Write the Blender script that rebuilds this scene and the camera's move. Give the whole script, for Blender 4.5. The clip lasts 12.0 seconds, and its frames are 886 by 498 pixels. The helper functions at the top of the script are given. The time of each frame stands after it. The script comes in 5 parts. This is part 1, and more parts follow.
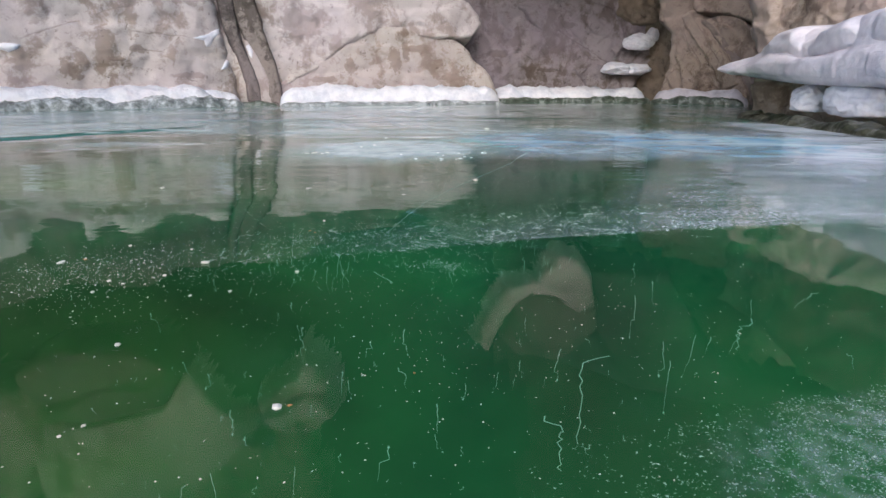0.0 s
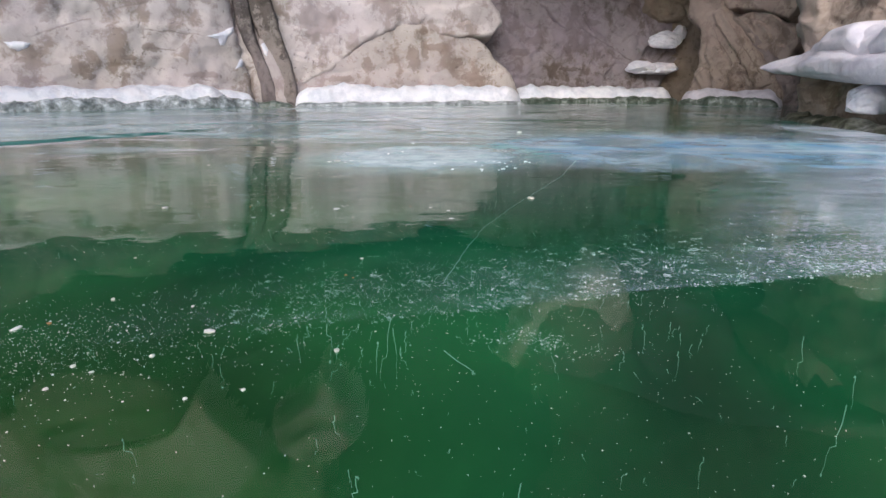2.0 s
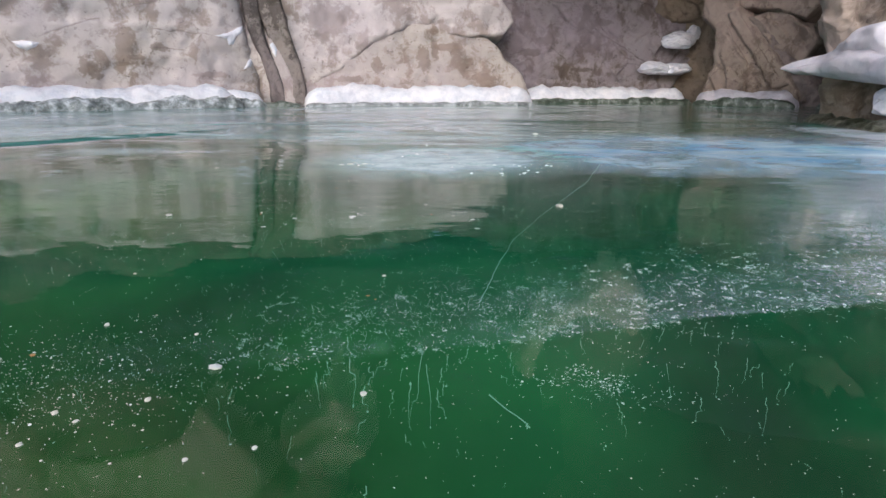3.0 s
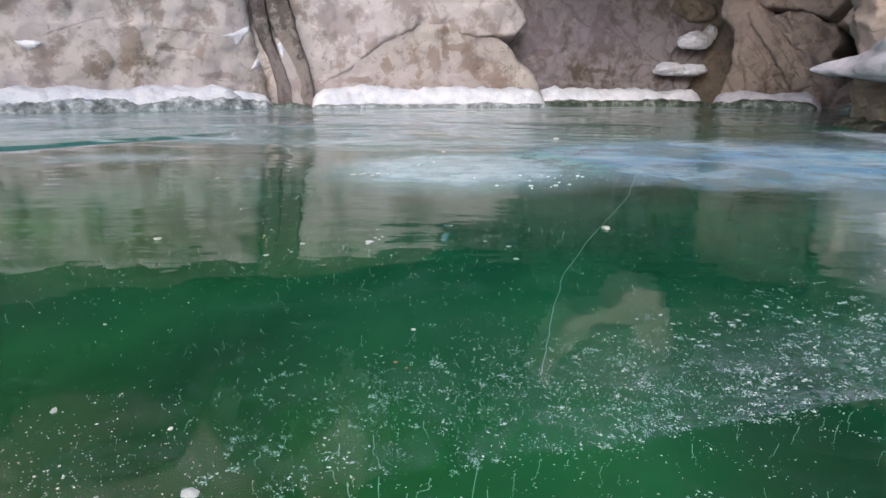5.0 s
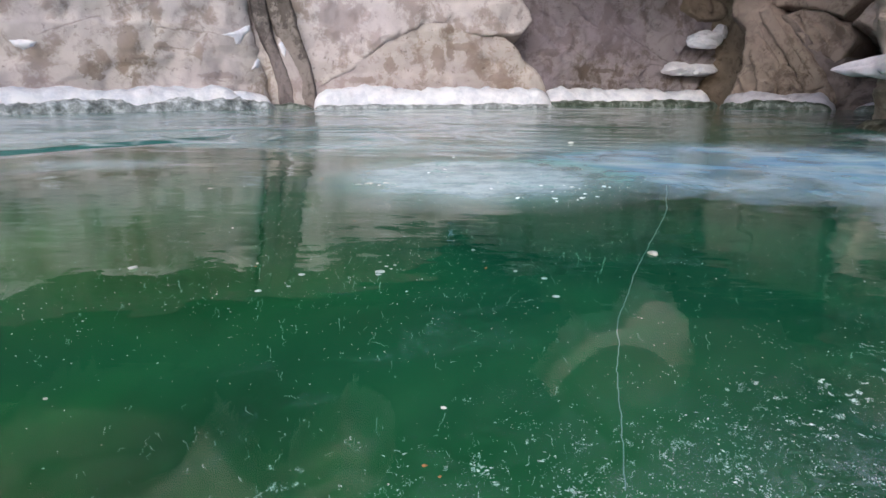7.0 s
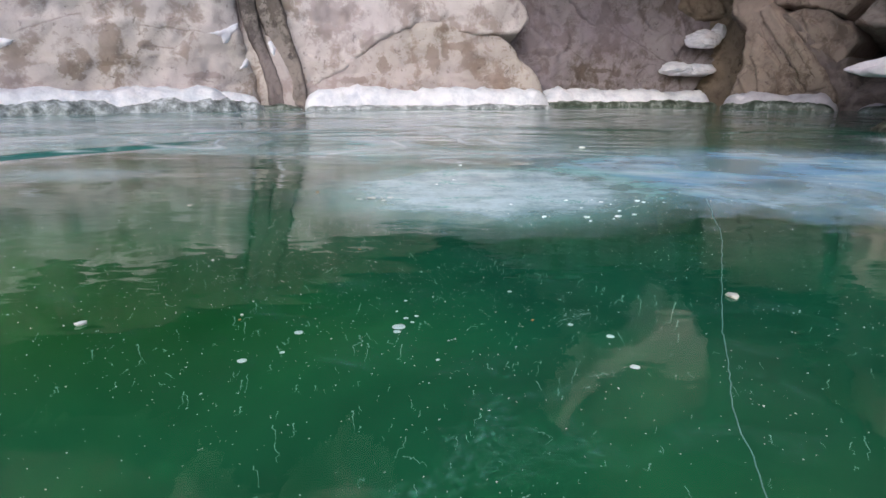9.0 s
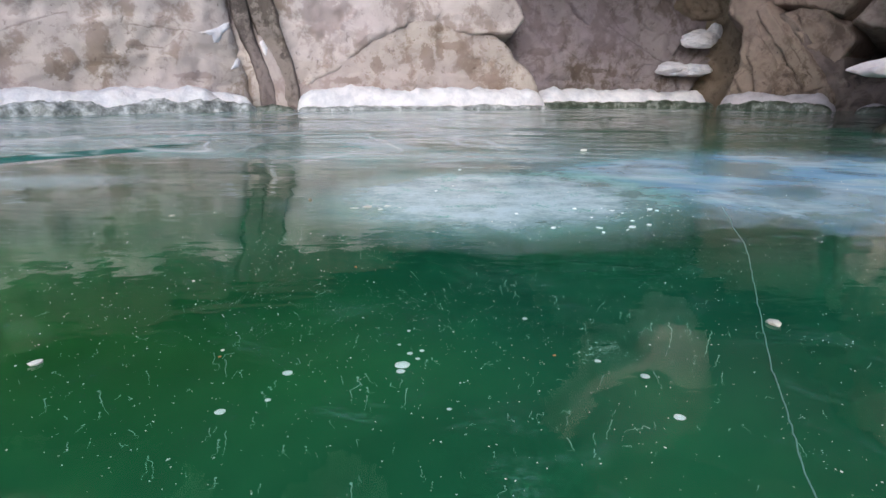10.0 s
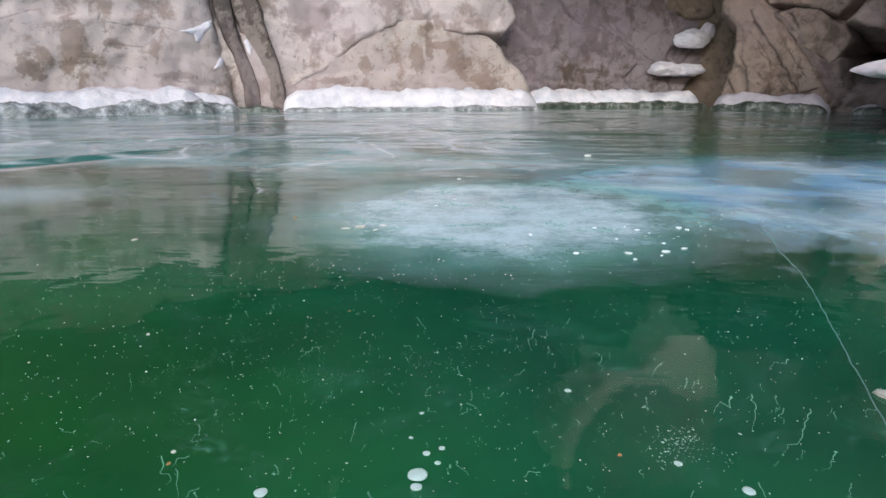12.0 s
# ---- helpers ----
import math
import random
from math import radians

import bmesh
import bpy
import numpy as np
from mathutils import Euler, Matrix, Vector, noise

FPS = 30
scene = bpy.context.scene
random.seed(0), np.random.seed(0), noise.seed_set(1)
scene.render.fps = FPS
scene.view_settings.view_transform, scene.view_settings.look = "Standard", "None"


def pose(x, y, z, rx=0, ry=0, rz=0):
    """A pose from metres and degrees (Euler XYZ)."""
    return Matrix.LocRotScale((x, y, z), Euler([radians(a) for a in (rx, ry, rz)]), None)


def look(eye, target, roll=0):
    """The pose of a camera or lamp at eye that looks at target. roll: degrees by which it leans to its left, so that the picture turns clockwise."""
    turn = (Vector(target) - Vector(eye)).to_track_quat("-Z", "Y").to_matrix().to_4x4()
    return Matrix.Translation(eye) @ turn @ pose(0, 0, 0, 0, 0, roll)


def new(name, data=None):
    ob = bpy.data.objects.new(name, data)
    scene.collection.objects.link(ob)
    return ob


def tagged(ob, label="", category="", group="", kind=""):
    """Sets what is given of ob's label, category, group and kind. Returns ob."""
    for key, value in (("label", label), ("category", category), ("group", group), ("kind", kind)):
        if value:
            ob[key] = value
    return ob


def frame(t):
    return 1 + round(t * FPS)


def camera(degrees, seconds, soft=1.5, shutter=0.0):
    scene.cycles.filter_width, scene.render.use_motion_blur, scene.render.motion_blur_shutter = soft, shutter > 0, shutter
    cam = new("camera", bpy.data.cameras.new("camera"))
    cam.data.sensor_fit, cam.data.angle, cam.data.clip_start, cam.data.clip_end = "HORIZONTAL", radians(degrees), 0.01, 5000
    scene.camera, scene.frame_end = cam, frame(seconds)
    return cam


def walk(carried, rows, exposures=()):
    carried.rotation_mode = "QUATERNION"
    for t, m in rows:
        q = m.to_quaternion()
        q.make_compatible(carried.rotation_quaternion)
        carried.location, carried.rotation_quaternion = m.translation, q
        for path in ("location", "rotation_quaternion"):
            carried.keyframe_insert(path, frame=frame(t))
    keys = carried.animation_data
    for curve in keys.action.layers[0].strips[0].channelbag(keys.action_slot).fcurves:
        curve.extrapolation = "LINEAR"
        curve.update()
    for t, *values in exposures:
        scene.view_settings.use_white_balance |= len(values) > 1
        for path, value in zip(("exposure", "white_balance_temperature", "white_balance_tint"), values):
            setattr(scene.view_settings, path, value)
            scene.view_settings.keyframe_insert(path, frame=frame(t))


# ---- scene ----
cam = camera(74.5, 12.0)
PATH = [
    (0, (0.036, 0.033, 0.462), (0.048, 1.957, -0.085), -0.0),
    (0.5, (-0.01, 0.121, 0.467), (-0.009, 2.045, -0.08), 0.0),
    (1, (-0.049, 0.232, 0.475), (-0.059, 2.156, -0.073), 0.1),
    (1.5, (-0.092, 0.363, 0.474), (-0.109, 2.286, -0.075), 0.2),
    (2, (-0.119, 0.482, 0.468), (-0.148, 2.405, -0.081), 0.0),
    (2.5, (-0.155, 0.573, 0.462), (-0.193, 2.496, -0.085), 0.1),
    (3, (-0.182, 0.643, 0.463), (-0.234, 2.566, -0.084), 0.1),
    (3.5, (-0.212, 0.724, 0.466), (-0.27, 2.647, -0.081), 0.1),
    (5.5, (-0.28, 1.014, 0.476), (-0.358, 2.936, -0.069), 0.2),
    (6, (-0.297, 1.083, 0.479), (-0.376, 3.005, -0.067), 0.2),
    (6.5, (-0.317, 1.154, 0.48), (-0.396, 3.077, -0.066), 0.2),
    (7, (-0.335, 1.223, 0.481), (-0.415, 3.146, -0.065), 0.2),
    (9, (-0.444, 1.569, 0.487), (-0.493, 3.493, -0.059), 0.2),
    (9.5, (-0.464, 1.648, 0.489), (-0.503, 3.572, -0.056), 0.2),
    (10, (-0.477, 1.729, 0.492), (-0.505, 3.653, -0.054), 0.2),
    (10.5, (-0.492, 1.809, 0.49), (-0.509, 3.733, -0.054), 0.1),
    (11, (-0.506, 1.888, 0.487), (-0.515, 3.813, -0.057), 0.1),
    (11.5, (-0.523, 1.97, 0.49), (-0.521, 3.895, -0.054), 0.1),
    (12, (-0.536, 2.023, 0.504), (-0.524, 3.947, -0.043), 0.2),
]
walk(cam, [(t, look(eye, target, roll)) for t, eye, target, roll in PATH])
# ---------------------------------------------------------------- light
SUN_DIR = Vector((-0.20, -1.0, 0.62)).normalized()      # towards the sun
world = bpy.data.worlds.new("sky")
scene.world = world
world.use_nodes = True
wn = world.node_tree.nodes
sky = wn.new("ShaderNodeTexSky")
sky.sky_type, sky.sun_disc = "NISHITA", False
sky.sun_elevation = math.asin(SUN_DIR.z)
sky.sun_rotation = math.atan2(SUN_DIR.x, SUN_DIR.y)
sky.air_density, sky.dust_density, sky.ozone_density = 1.0, 2.1, 1.3
wn["Background"].inputs["Strength"].default_value = 0.15
world.node_tree.links.new(sky.outputs[0], wn["Background"].inputs["Color"])
sun = new("sun", bpy.data.lights.new("sun", "SUN"))
sun.data.energy, sun.data.angle, sun.data.color = 0.82, radians(40), (0.885, 0.945, 1.0)
sun.matrix_world = look(SUN_DIR * 40, (0, 0, 0))
scene.view_settings.exposure = 0.88


# ---------------------------------------------------------------- material helpers
class Nodes:
    """A short way to write node materials."""

    def __init__(self, name):
        self.mat = bpy.data.materials.new(name)
        self.mat.use_nodes = True
        self.t = self.mat.node_tree
        self.bsdf = self.t.nodes["Principled BSDF"]
        self.out = self.t.nodes["Material Output"]
        self.coord = self.t.nodes.new("ShaderNodeTexCoord").outputs["Object"]

    def put(self, socket, value):
        if isinstance(value, bpy.types.NodeSocket):
            self.t.links.new(value, socket)
        elif isinstance(value, (tuple, list)) and len(value) == 3 and socket.type == "RGBA":
            socket.default_value = (*value, 1)
        else:
            socket.default_value = value

    def set(self, **kw):
        for key, value in kw.items():
            self.put(self.bsdf.inputs[key.replace("_", " ")], value)

    def math(self, op, a, b=0.0, c=0.0, clamp=False):
        n = self.t.nodes.new("ShaderNodeMath")
        n.operation, n.use_clamp = op, clamp
        for s, v in zip(n.inputs, (a, b, c)):
            self.put(s, v)
        return n.outputs[0]

    def scaled(self, sx, sy, sz, vec=None, turn=(0, 0, 0)):
        n = self.t.nodes.new("ShaderNodeMapping")
        self.put(n.inputs["Vector"], vec or self.coord)
        n.inputs["Scale"].default_value = (sx, sy, sz)
        n.inputs["Rotation"].default_value = [radians(a) for a in turn]
        return n.outputs[0]

    def noise(self, scale, detail=4.0, rough=0.55, vec=None, distort=0.0, colour=False):
        n = self.t.nodes.new("ShaderNodeTexNoise")
        self.put(n.inputs["Vector"], vec or self.coord)
        for key, v in (("Scale", scale), ("Detail", detail), ("Roughness", rough), ("Distortion", distort)):
            n.inputs[key].default_value = v
        return n.outputs["Color" if colour else "Fac"]

    def voronoi(self, scale, feature="F1", vec=None, out="Distance", rand=1.0):
        n = self.t.nodes.new("ShaderNodeTexVoronoi")
        n.feature = feature
        self.put(n.inputs["Vector"], vec or self.coord)
        n.inputs["Scale"].default_value, n.inputs["Randomness"].default_value = scale, rand
        return n.outputs[out]

    def ramp(self, fac, *stops):
        n = self.t.nodes.new("ShaderNodeValToRGB")
        self.put(n.inputs[0], fac)
        e = n.color_ramp.elements
        while len(e) < len(stops):
            e.new(0.5)
        for el, (pos, c) in zip(e, stops):
            el.position = pos
            el.color = (*c, 1) if isinstance(c, tuple) else (c, c, c, 1)
        return n.outputs[0]

    def mix(self, fac, a, b, mode="MIX"):
        n = self.t.nodes.new("ShaderNodeMix")
        n.data_type, n.blend_type = "RGBA", mode
        self.put(n.inputs[0], fac), self.put(n.inputs[6], a), self.put(n.inputs[7], b)
        return n.outputs[2]

    def bump(self, height, strength=0.5, distance=0.02, normal=None):
        n = self.t.nodes.new("ShaderNodeBump")
        n.inputs["Strength"].default_value = strength if not isinstance(strength, bpy.types.NodeSocket) else 1
        self.put(n.inputs["Strength"], strength)
        n.inputs["Distance"].default_value = distance
        self.put(n.inputs["Height"], height)
        if normal:
            self.put(n.inputs["Normal"], normal)
        return n.outputs[0]

    def xyz(self, vec=None):
        n = self.t.nodes.new("ShaderNodeSeparateXYZ")
        self.put(n.inputs[0], vec or self.coord)
        return n.outputs

    def vec_add(self, a, b, k):
        n = self.t.nodes.new("ShaderNodeVectorMath")
        n.operation = "MULTIPLY_ADD"
        self.put(n.inputs[0], b), self.put(n.inputs[2], a)
        n.inputs[1].default_value = (k, k, k)
        return n.outputs[0]


def rock_material(name, light, mid, brown, blotch=0.5, rough=0.85, seed=0.0, strata=(0, 0, 0), stains=(), cracks=(), creases=0.35, streaks=0.55, relief=0.45):
    """Weathered limestone: pale ground, brown stains, dark pits and hairline joints; on the pillars the stains hold
    shade.
    """
    m = Nodes(name)
    p = m.scaled(1, 1, 1)
    n = m.t.nodes.new("ShaderNodeVectorMath")
    n.operation = "ADD"
    m.put(n.inputs[0], p)
    n.inputs[1].default_value = (seed, seed * 1.7, seed * 0.6)
    p = n.outputs[0]
    warp = m.vec_add(p, m.noise(2.2, 3, vec=p, colour=True), 0.35)
    ground = m.mix(m.ramp(m.noise(1.1, 6, 0.6, warp), (0.35, 0.0), (0.65, 1.0)), mid, light)
    fine = m.noise(26, 5, 0.7, p)
    ground = m.mix(m.ramp(fine, (0.3, 0.0), (0.75, 0.45)), ground, light)
    blot = m.noise(1.7, 7, 0.68, m.scaled(1, 1, 0.8, warp))
    blot = m.ramp(blot, (0.56 - 0.1 * blotch, 0.0), (0.64 - 0.1 * blotch, 0.85))
    col = m.mix(blot, ground, brown)
    spots = m.noise(5.5, 8, 0.72, m.scaled(1, 1, 1.25, warp))
    spots = m.ramp(spots, (0.575 - 0.06 * blotch, 0.0), (0.60 - 0.06 * blotch, 0.62))
    spots = m.math("MULTIPLY", spots, m.ramp(m.noise(0.9, 4, 0.6, p), (0.42, 0.0), (0.58, 1.0)))
    col = m.mix(spots, col, brown)
    laid = m.scaled(1, 1, 1, warp, strata)
    streak = m.noise(4.0, 5, 0.6, m.scaled(0.45, 0.8, 1.6, laid) if strata[1] else m.scaled(1.5, 1.5, 0.35, warp))
    col = m.mix(m.ramp(streak, (0.55, 0.0), (0.72, streaks)), col, tuple(c * 0.62 for c in brown))
    pits = m.ramp(m.noise(7, 4, 0.6, warp), (0.64, 0.0), (0.70, 0.8))
    col = m.mix(pits, col, tuple(c * 0.5 for c in brown))
    joint = m.voronoi(0.75, "DISTANCE_TO_EDGE", m.scaled(1, 1, 1.6, warp, strata))
    joint = m.ramp(joint, (0.0, 0.4), (0.012, 0.0))
    joint = m.math("MULTIPLY", joint, m.ramp(m.noise(1.3, 2, vec=p), (0.52, 0.0), (0.66, creases)))
    col = m.mix(joint, col, tuple(c * 0.35 for c in brown))
    vein = m.math("ABSOLUTE", m.math("SUBTRACT", m.noise(1.5, 3, 0.55, m.scaled(0.35, 0.6, 1.5, laid), 0.5), 0.5))
    vein = m.math("MULTIPLY", m.ramp(vein, (0.0, 0.9), (0.010, 0.0)), m.ramp(m.noise(2.1, 3, vec=laid), (0.47, 0.0), (0.58, creases)))
    col = m.mix(vein, col, tuple(c * 0.45 for c in brown))
    joint = m.math("MAXIMUM", joint, vein)
    x, y, z = m.xyz()
    ragged = m.noise(6, 8, 0.72, p)
    for sx, sz, rx, rz in stains:
        dx = m.math("DIVIDE", m.math("SUBTRACT", x, sx), rx)
        dz = m.math("DIVIDE", m.math("SUBTRACT", z, sz), rz)
        d = m.math("SQRT", m.math("ADD", m.math("MULTIPLY", dx, dx), m.math("MULTIPLY", dz, dz)))
        d = m.math("ADD", d, m.math("MULTIPLY", m.math("SUBTRACT", ragged, 0.5), 3.0))
        col = m.mix(m.ramp(d, (0.80, 0.75), (1.0, 0.0)), col, tuple(c * 0.9 for c in brown))
    lines = None
    for ax, az, bx, bz in cracks:
        run = m.math("DIVIDE", m.math("SUBTRACT", x, ax), bx - ax)
        want = m.math("ADD", m.math("MULTIPLY", run, bz - az), az)
        want = m.math("ADD", want, m.math("MULTIPLY", m.math("SUBTRACT", m.noise(2.2, 5, 0.65, p), 0.5), 0.20))
        d = m.math("ABSOLUTE", m.math("SUBTRACT", z, want))
        d = m.math("ADD", d, m.math("MULTIPLY", m.noise(6, 4, 0.65, p), 0.05))
        on = m.ramp(m.math("ABSOLUTE", m.math("SUBTRACT", run, 0.5)), (0.40, 1.0), (0.5, 0.0))
        line = m.math("MULTIPLY", m.ramp(d, (0.022, 0.8), (0.046, 0.0)), on)
        lines = line if lines is None else m.math("MAXIMUM", lines, line)
    if lines is not None:
        col = m.mix(lines, col, tuple(c * 0.72 for c in brown))
        joint = m.math("MAXIMUM", joint, m.math("MULTIPLY", lines, 0.7))
    tint = m.noise(0.6, 3, 0.5, p)
    col = m.mix(m.ramp(tint, (0.35, 0.0), (0.65, 0.5)), col, tuple(a * b for a, b in zip(light, (0.90, 0.85, 0.98))))
    m.set(Base_Color=col, Roughness=rough, Specular_IOR_Level=0.3)
    h = m.math("ADD", m.math("MULTIPLY", fine, 0.35), m.math("MULTIPLY", m.noise(5, 8, 0.68, warp), 1.6))
    h = m.math("SUBTRACT", h, m.math("MULTIPLY", joint, 0.8))
    m.set(Normal=m.bump(h, relief, 0.06))
    return m.mat


ROCK_PALE = rock_material("pale_limestone", (0.545, 0.495, 0.478), (0.425, 0.382, 0.366), (0.205, 0.152, 0.114), 0.46, creases=0.12, streaks=0.18, relief=0.30,
                          stains=((-6.80, 0.72, 0.15, 0.20), (-6.68, 0.92, 0.10, 0.14), (-6.38, 0.80, 0.14, 0.045), (-6.18, 0.92, 0.16, 0.04), (-5.86, 1.11, 0.14, 0.08), (-7.55, 0.85, 0.09, 0.07),
                                  (-8.05, 1.75, 0.22, 0.16), (-5.15, 0.62, 0.28, 0.07), (-2.95, 1.75, 0.55, 0.35), (-3.1, 1.45, 0.20, 0.16), (-2.3, 1.25, 0.20, 0.12),
                                  (-8.9, 2.25, 0.9, 0.38), (-7.4, 2.30, 0.9, 0.36), (-6.0, 2.25, 0.9, 0.34), (-5.0, 2.30, 0.5, 0.34), (-3.0, 2.55, 0.6, 0.2), (-1.5, 2.35, 0.5, 0.2)),
                          cracks=((-7.4, 1.20, -6.60, 1.62), (-5.95, 1.46, -5.00, 1.36), (-5.95, 1.12, -5.45, 1.06), (-5.52, 1.04, -5.15, 1.40), (-6.4, 1.70, -5.8, 1.93)))
ROCK_ROSE = rock_material("rose_limestone", (0.465, 0.416, 0.396), (0.368, 0.322, 0.302), (0.218, 0.156, 0.118), 0.45, seed=4.3, creases=0.12, streaks=0.18, relief=0.30,
                          stains=((-1.0, 1.0, 0.16, 0.30), (-0.75, 1.15, 0.10, 0.25), (-0.45, 1.25, 0.30, 0.09), (0.45, 0.60, 0.34, 0.10), (0.95, 0.3, 0.10, 0.12), (-2.0, 0.85, 0.12, 0.22), (-2.6, 0.55, 0.3, 0.08)))
ROCK_GREY = rock_material("grey_brown_limestone", (0.288, 0.252, 0.270), (0.222, 0.194, 0.207), (0.105, 0.078, 0.062), 0.55, seed=9.1, strata=(0, 42, 0), creases=0.4, relief=0.40,
                          stains=((2.0, 1.5, 0.35, 0.14), (1.6, 1.2, 0.3, 0.1), (3.4, 1.95, 0.25, 0.10), (2.9, 0.8, 0.30, 0.06)), cracks=((1.6, 1.75, 2.6, 1.0), (3.0, 1.9, 4.8, 0.9)))
ROCK_BROWN = rock_material("brown_limestone", (0.325, 0.262, 0.222), (0.255, 0.204, 0.172), (0.12, 0.086, 0.064), 0.35, seed=17.3, strata=(0, 52, 0),
                           cracks=((5.60, 1.9, 6.25, 0.80), (5.85, 2.0, 6.7, 0.55), (6.1, 2.0, 6.75, 0.9), (6.2, 1.2, 6.6, 0.3)), creases=0.5)
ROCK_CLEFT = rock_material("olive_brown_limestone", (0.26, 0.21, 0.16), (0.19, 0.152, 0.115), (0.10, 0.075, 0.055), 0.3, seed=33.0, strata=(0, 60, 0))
# the high dark patch is painted shade that darkens the pillars' reflection
ROCK_PILLAR = rock_material("grey_pillar_rock", (0.23, 0.198, 0.186), (0.155, 0.133, 0.125), (0.045, 0.038, 0.034), 0.40, seed=21.0, strata=(0, 70, 0), creases=0.3, stains=((-4.5, 2.9, 0.9, 1.4),))
ROCK_PILLAR_PALE = rock_material("brown_pillar_rock", (0.265, 0.228, 0.21), (0.19, 0.16, 0.146), (0.06, 0.048, 0.04), 0.40, seed=26.0, strata=(0, 70, 0), creases=0.2, stains=((-4.2, 2.9, 0.9, 1.4),))
ROCK_RIB = rock_material("dark_brown_rock", (0.165, 0.132, 0.105), (0.118, 0.094, 0.074), (0.056, 0.043, 0.034), 0.5, seed=35.0)
ROCK_OCHRE = rock_material("ochre_limestone", (0.45, 0.37, 0.32), (0.34, 0.278, 0.238), (0.18, 0.13, 0.10), 0.5, seed=14.7, strata=(0, 40, 0))
# dark colour stands for overhang shade and fades the cliff's reflection
ROCK_COURSE = rock_material("dark_shade_course", (0.125, 0.108, 0.094), (0.082, 0.070, 0.060), (0.042, 0.035, 0.029), 0.6, seed=44.0)
ROCK_DARK = rock_material("dark_weathered_rock", (0.25, 0.205, 0.185), (0.175, 0.143, 0.13), (0.075, 0.06, 0.052), 0.5, seed=21.0)
ROCK_CHALK = rock_material("chalky_limestone", (0.53, 0.465, 0.40), (0.37, 0.315, 0.265), (0.15, 0.11, 0.082), 0.3, seed=25.0)
# near-black rock: the shade under the overhang and in the hollow is in the colour
ROCK_ROOF = rock_material("shade_dark_rock", (0.055, 0.049, 0.046), (0.040, 0.036, 0.033), (0.022, 0.019, 0.017), 0.5, seed=30.0)


def snow_material(name, base, shade, relief=0.7):
    m = Nodes(name)
    soft = m.noise(3.4, 7, 0.68)
    col = m.mix(m.ramp(soft, (0.36, 0.0), (0.56, 1.0)), shade, base)
    m.set(Base_Color=col, Roughness=m.ramp(m.noise(9, 3), (0.3, 0.35), (0.7, 0.75)), Specular_IOR_Level=0.4)
    m.set(Subsurface_Weight=0.25, Subsurface_Scale=0.05, Subsurface_Radius=(0.7, 0.9, 1.0))
    h = m.math("ADD", m.noise(14, 5, 0.6), m.math("MULTIPLY", m.noise(60, 3, 0.6), 0.3))
    m.set(Normal=m.bump(h, relief, 0.05))
    return m.mat


SNOW = snow_material("crusted_snow", (0.78, 0.775, 0.835), (0.57, 0.585, 0.67), 0.5)
SNOW_SOFT = snow_material("soft_snow", (0.74, 0.73, 0.80), (0.60, 0.60, 0.69), 0.25)
# darker copy of the snow: the shade of the right corner is in its colour
SNOW_SHADED = snow_material("snow_shade_in_colour", (0.56, 0.53, 0.59), (0.40, 0.38, 0.43), 0.5)
SHELF_ICE = snow_material("milky_shelf_ice", (0.66, 0.62, 0.685), (0.52, 0.49, 0.56), 0.4)


def foot_ice_material(name="grey_green_foot_ice", tones=((0.07, 0.080, 0.080), (0.25, 0.275, 0.285), (0.58, 0.61, 0.66))):
    m = Nodes(name)
    n = m.noise(7, 5, 0.65)
    col = m.ramp(n, (0.34, tones[0]), (0.50, tones[1]), (0.66, tones[2]))
    m.set(Base_Color=col, Roughness=0.28, Specular_IOR_Level=0.5, Normal=m.bump(m.noise(16, 4), 0.6, 0.03))
    return m.mat


FOOT_ICE = foot_ice_material()
FOOT_DARK = foot_ice_material("dark_green_foot_ice", ((0.02, 0.03, 0.02), (0.06, 0.08, 0.06), (0.26, 0.29, 0.28)))


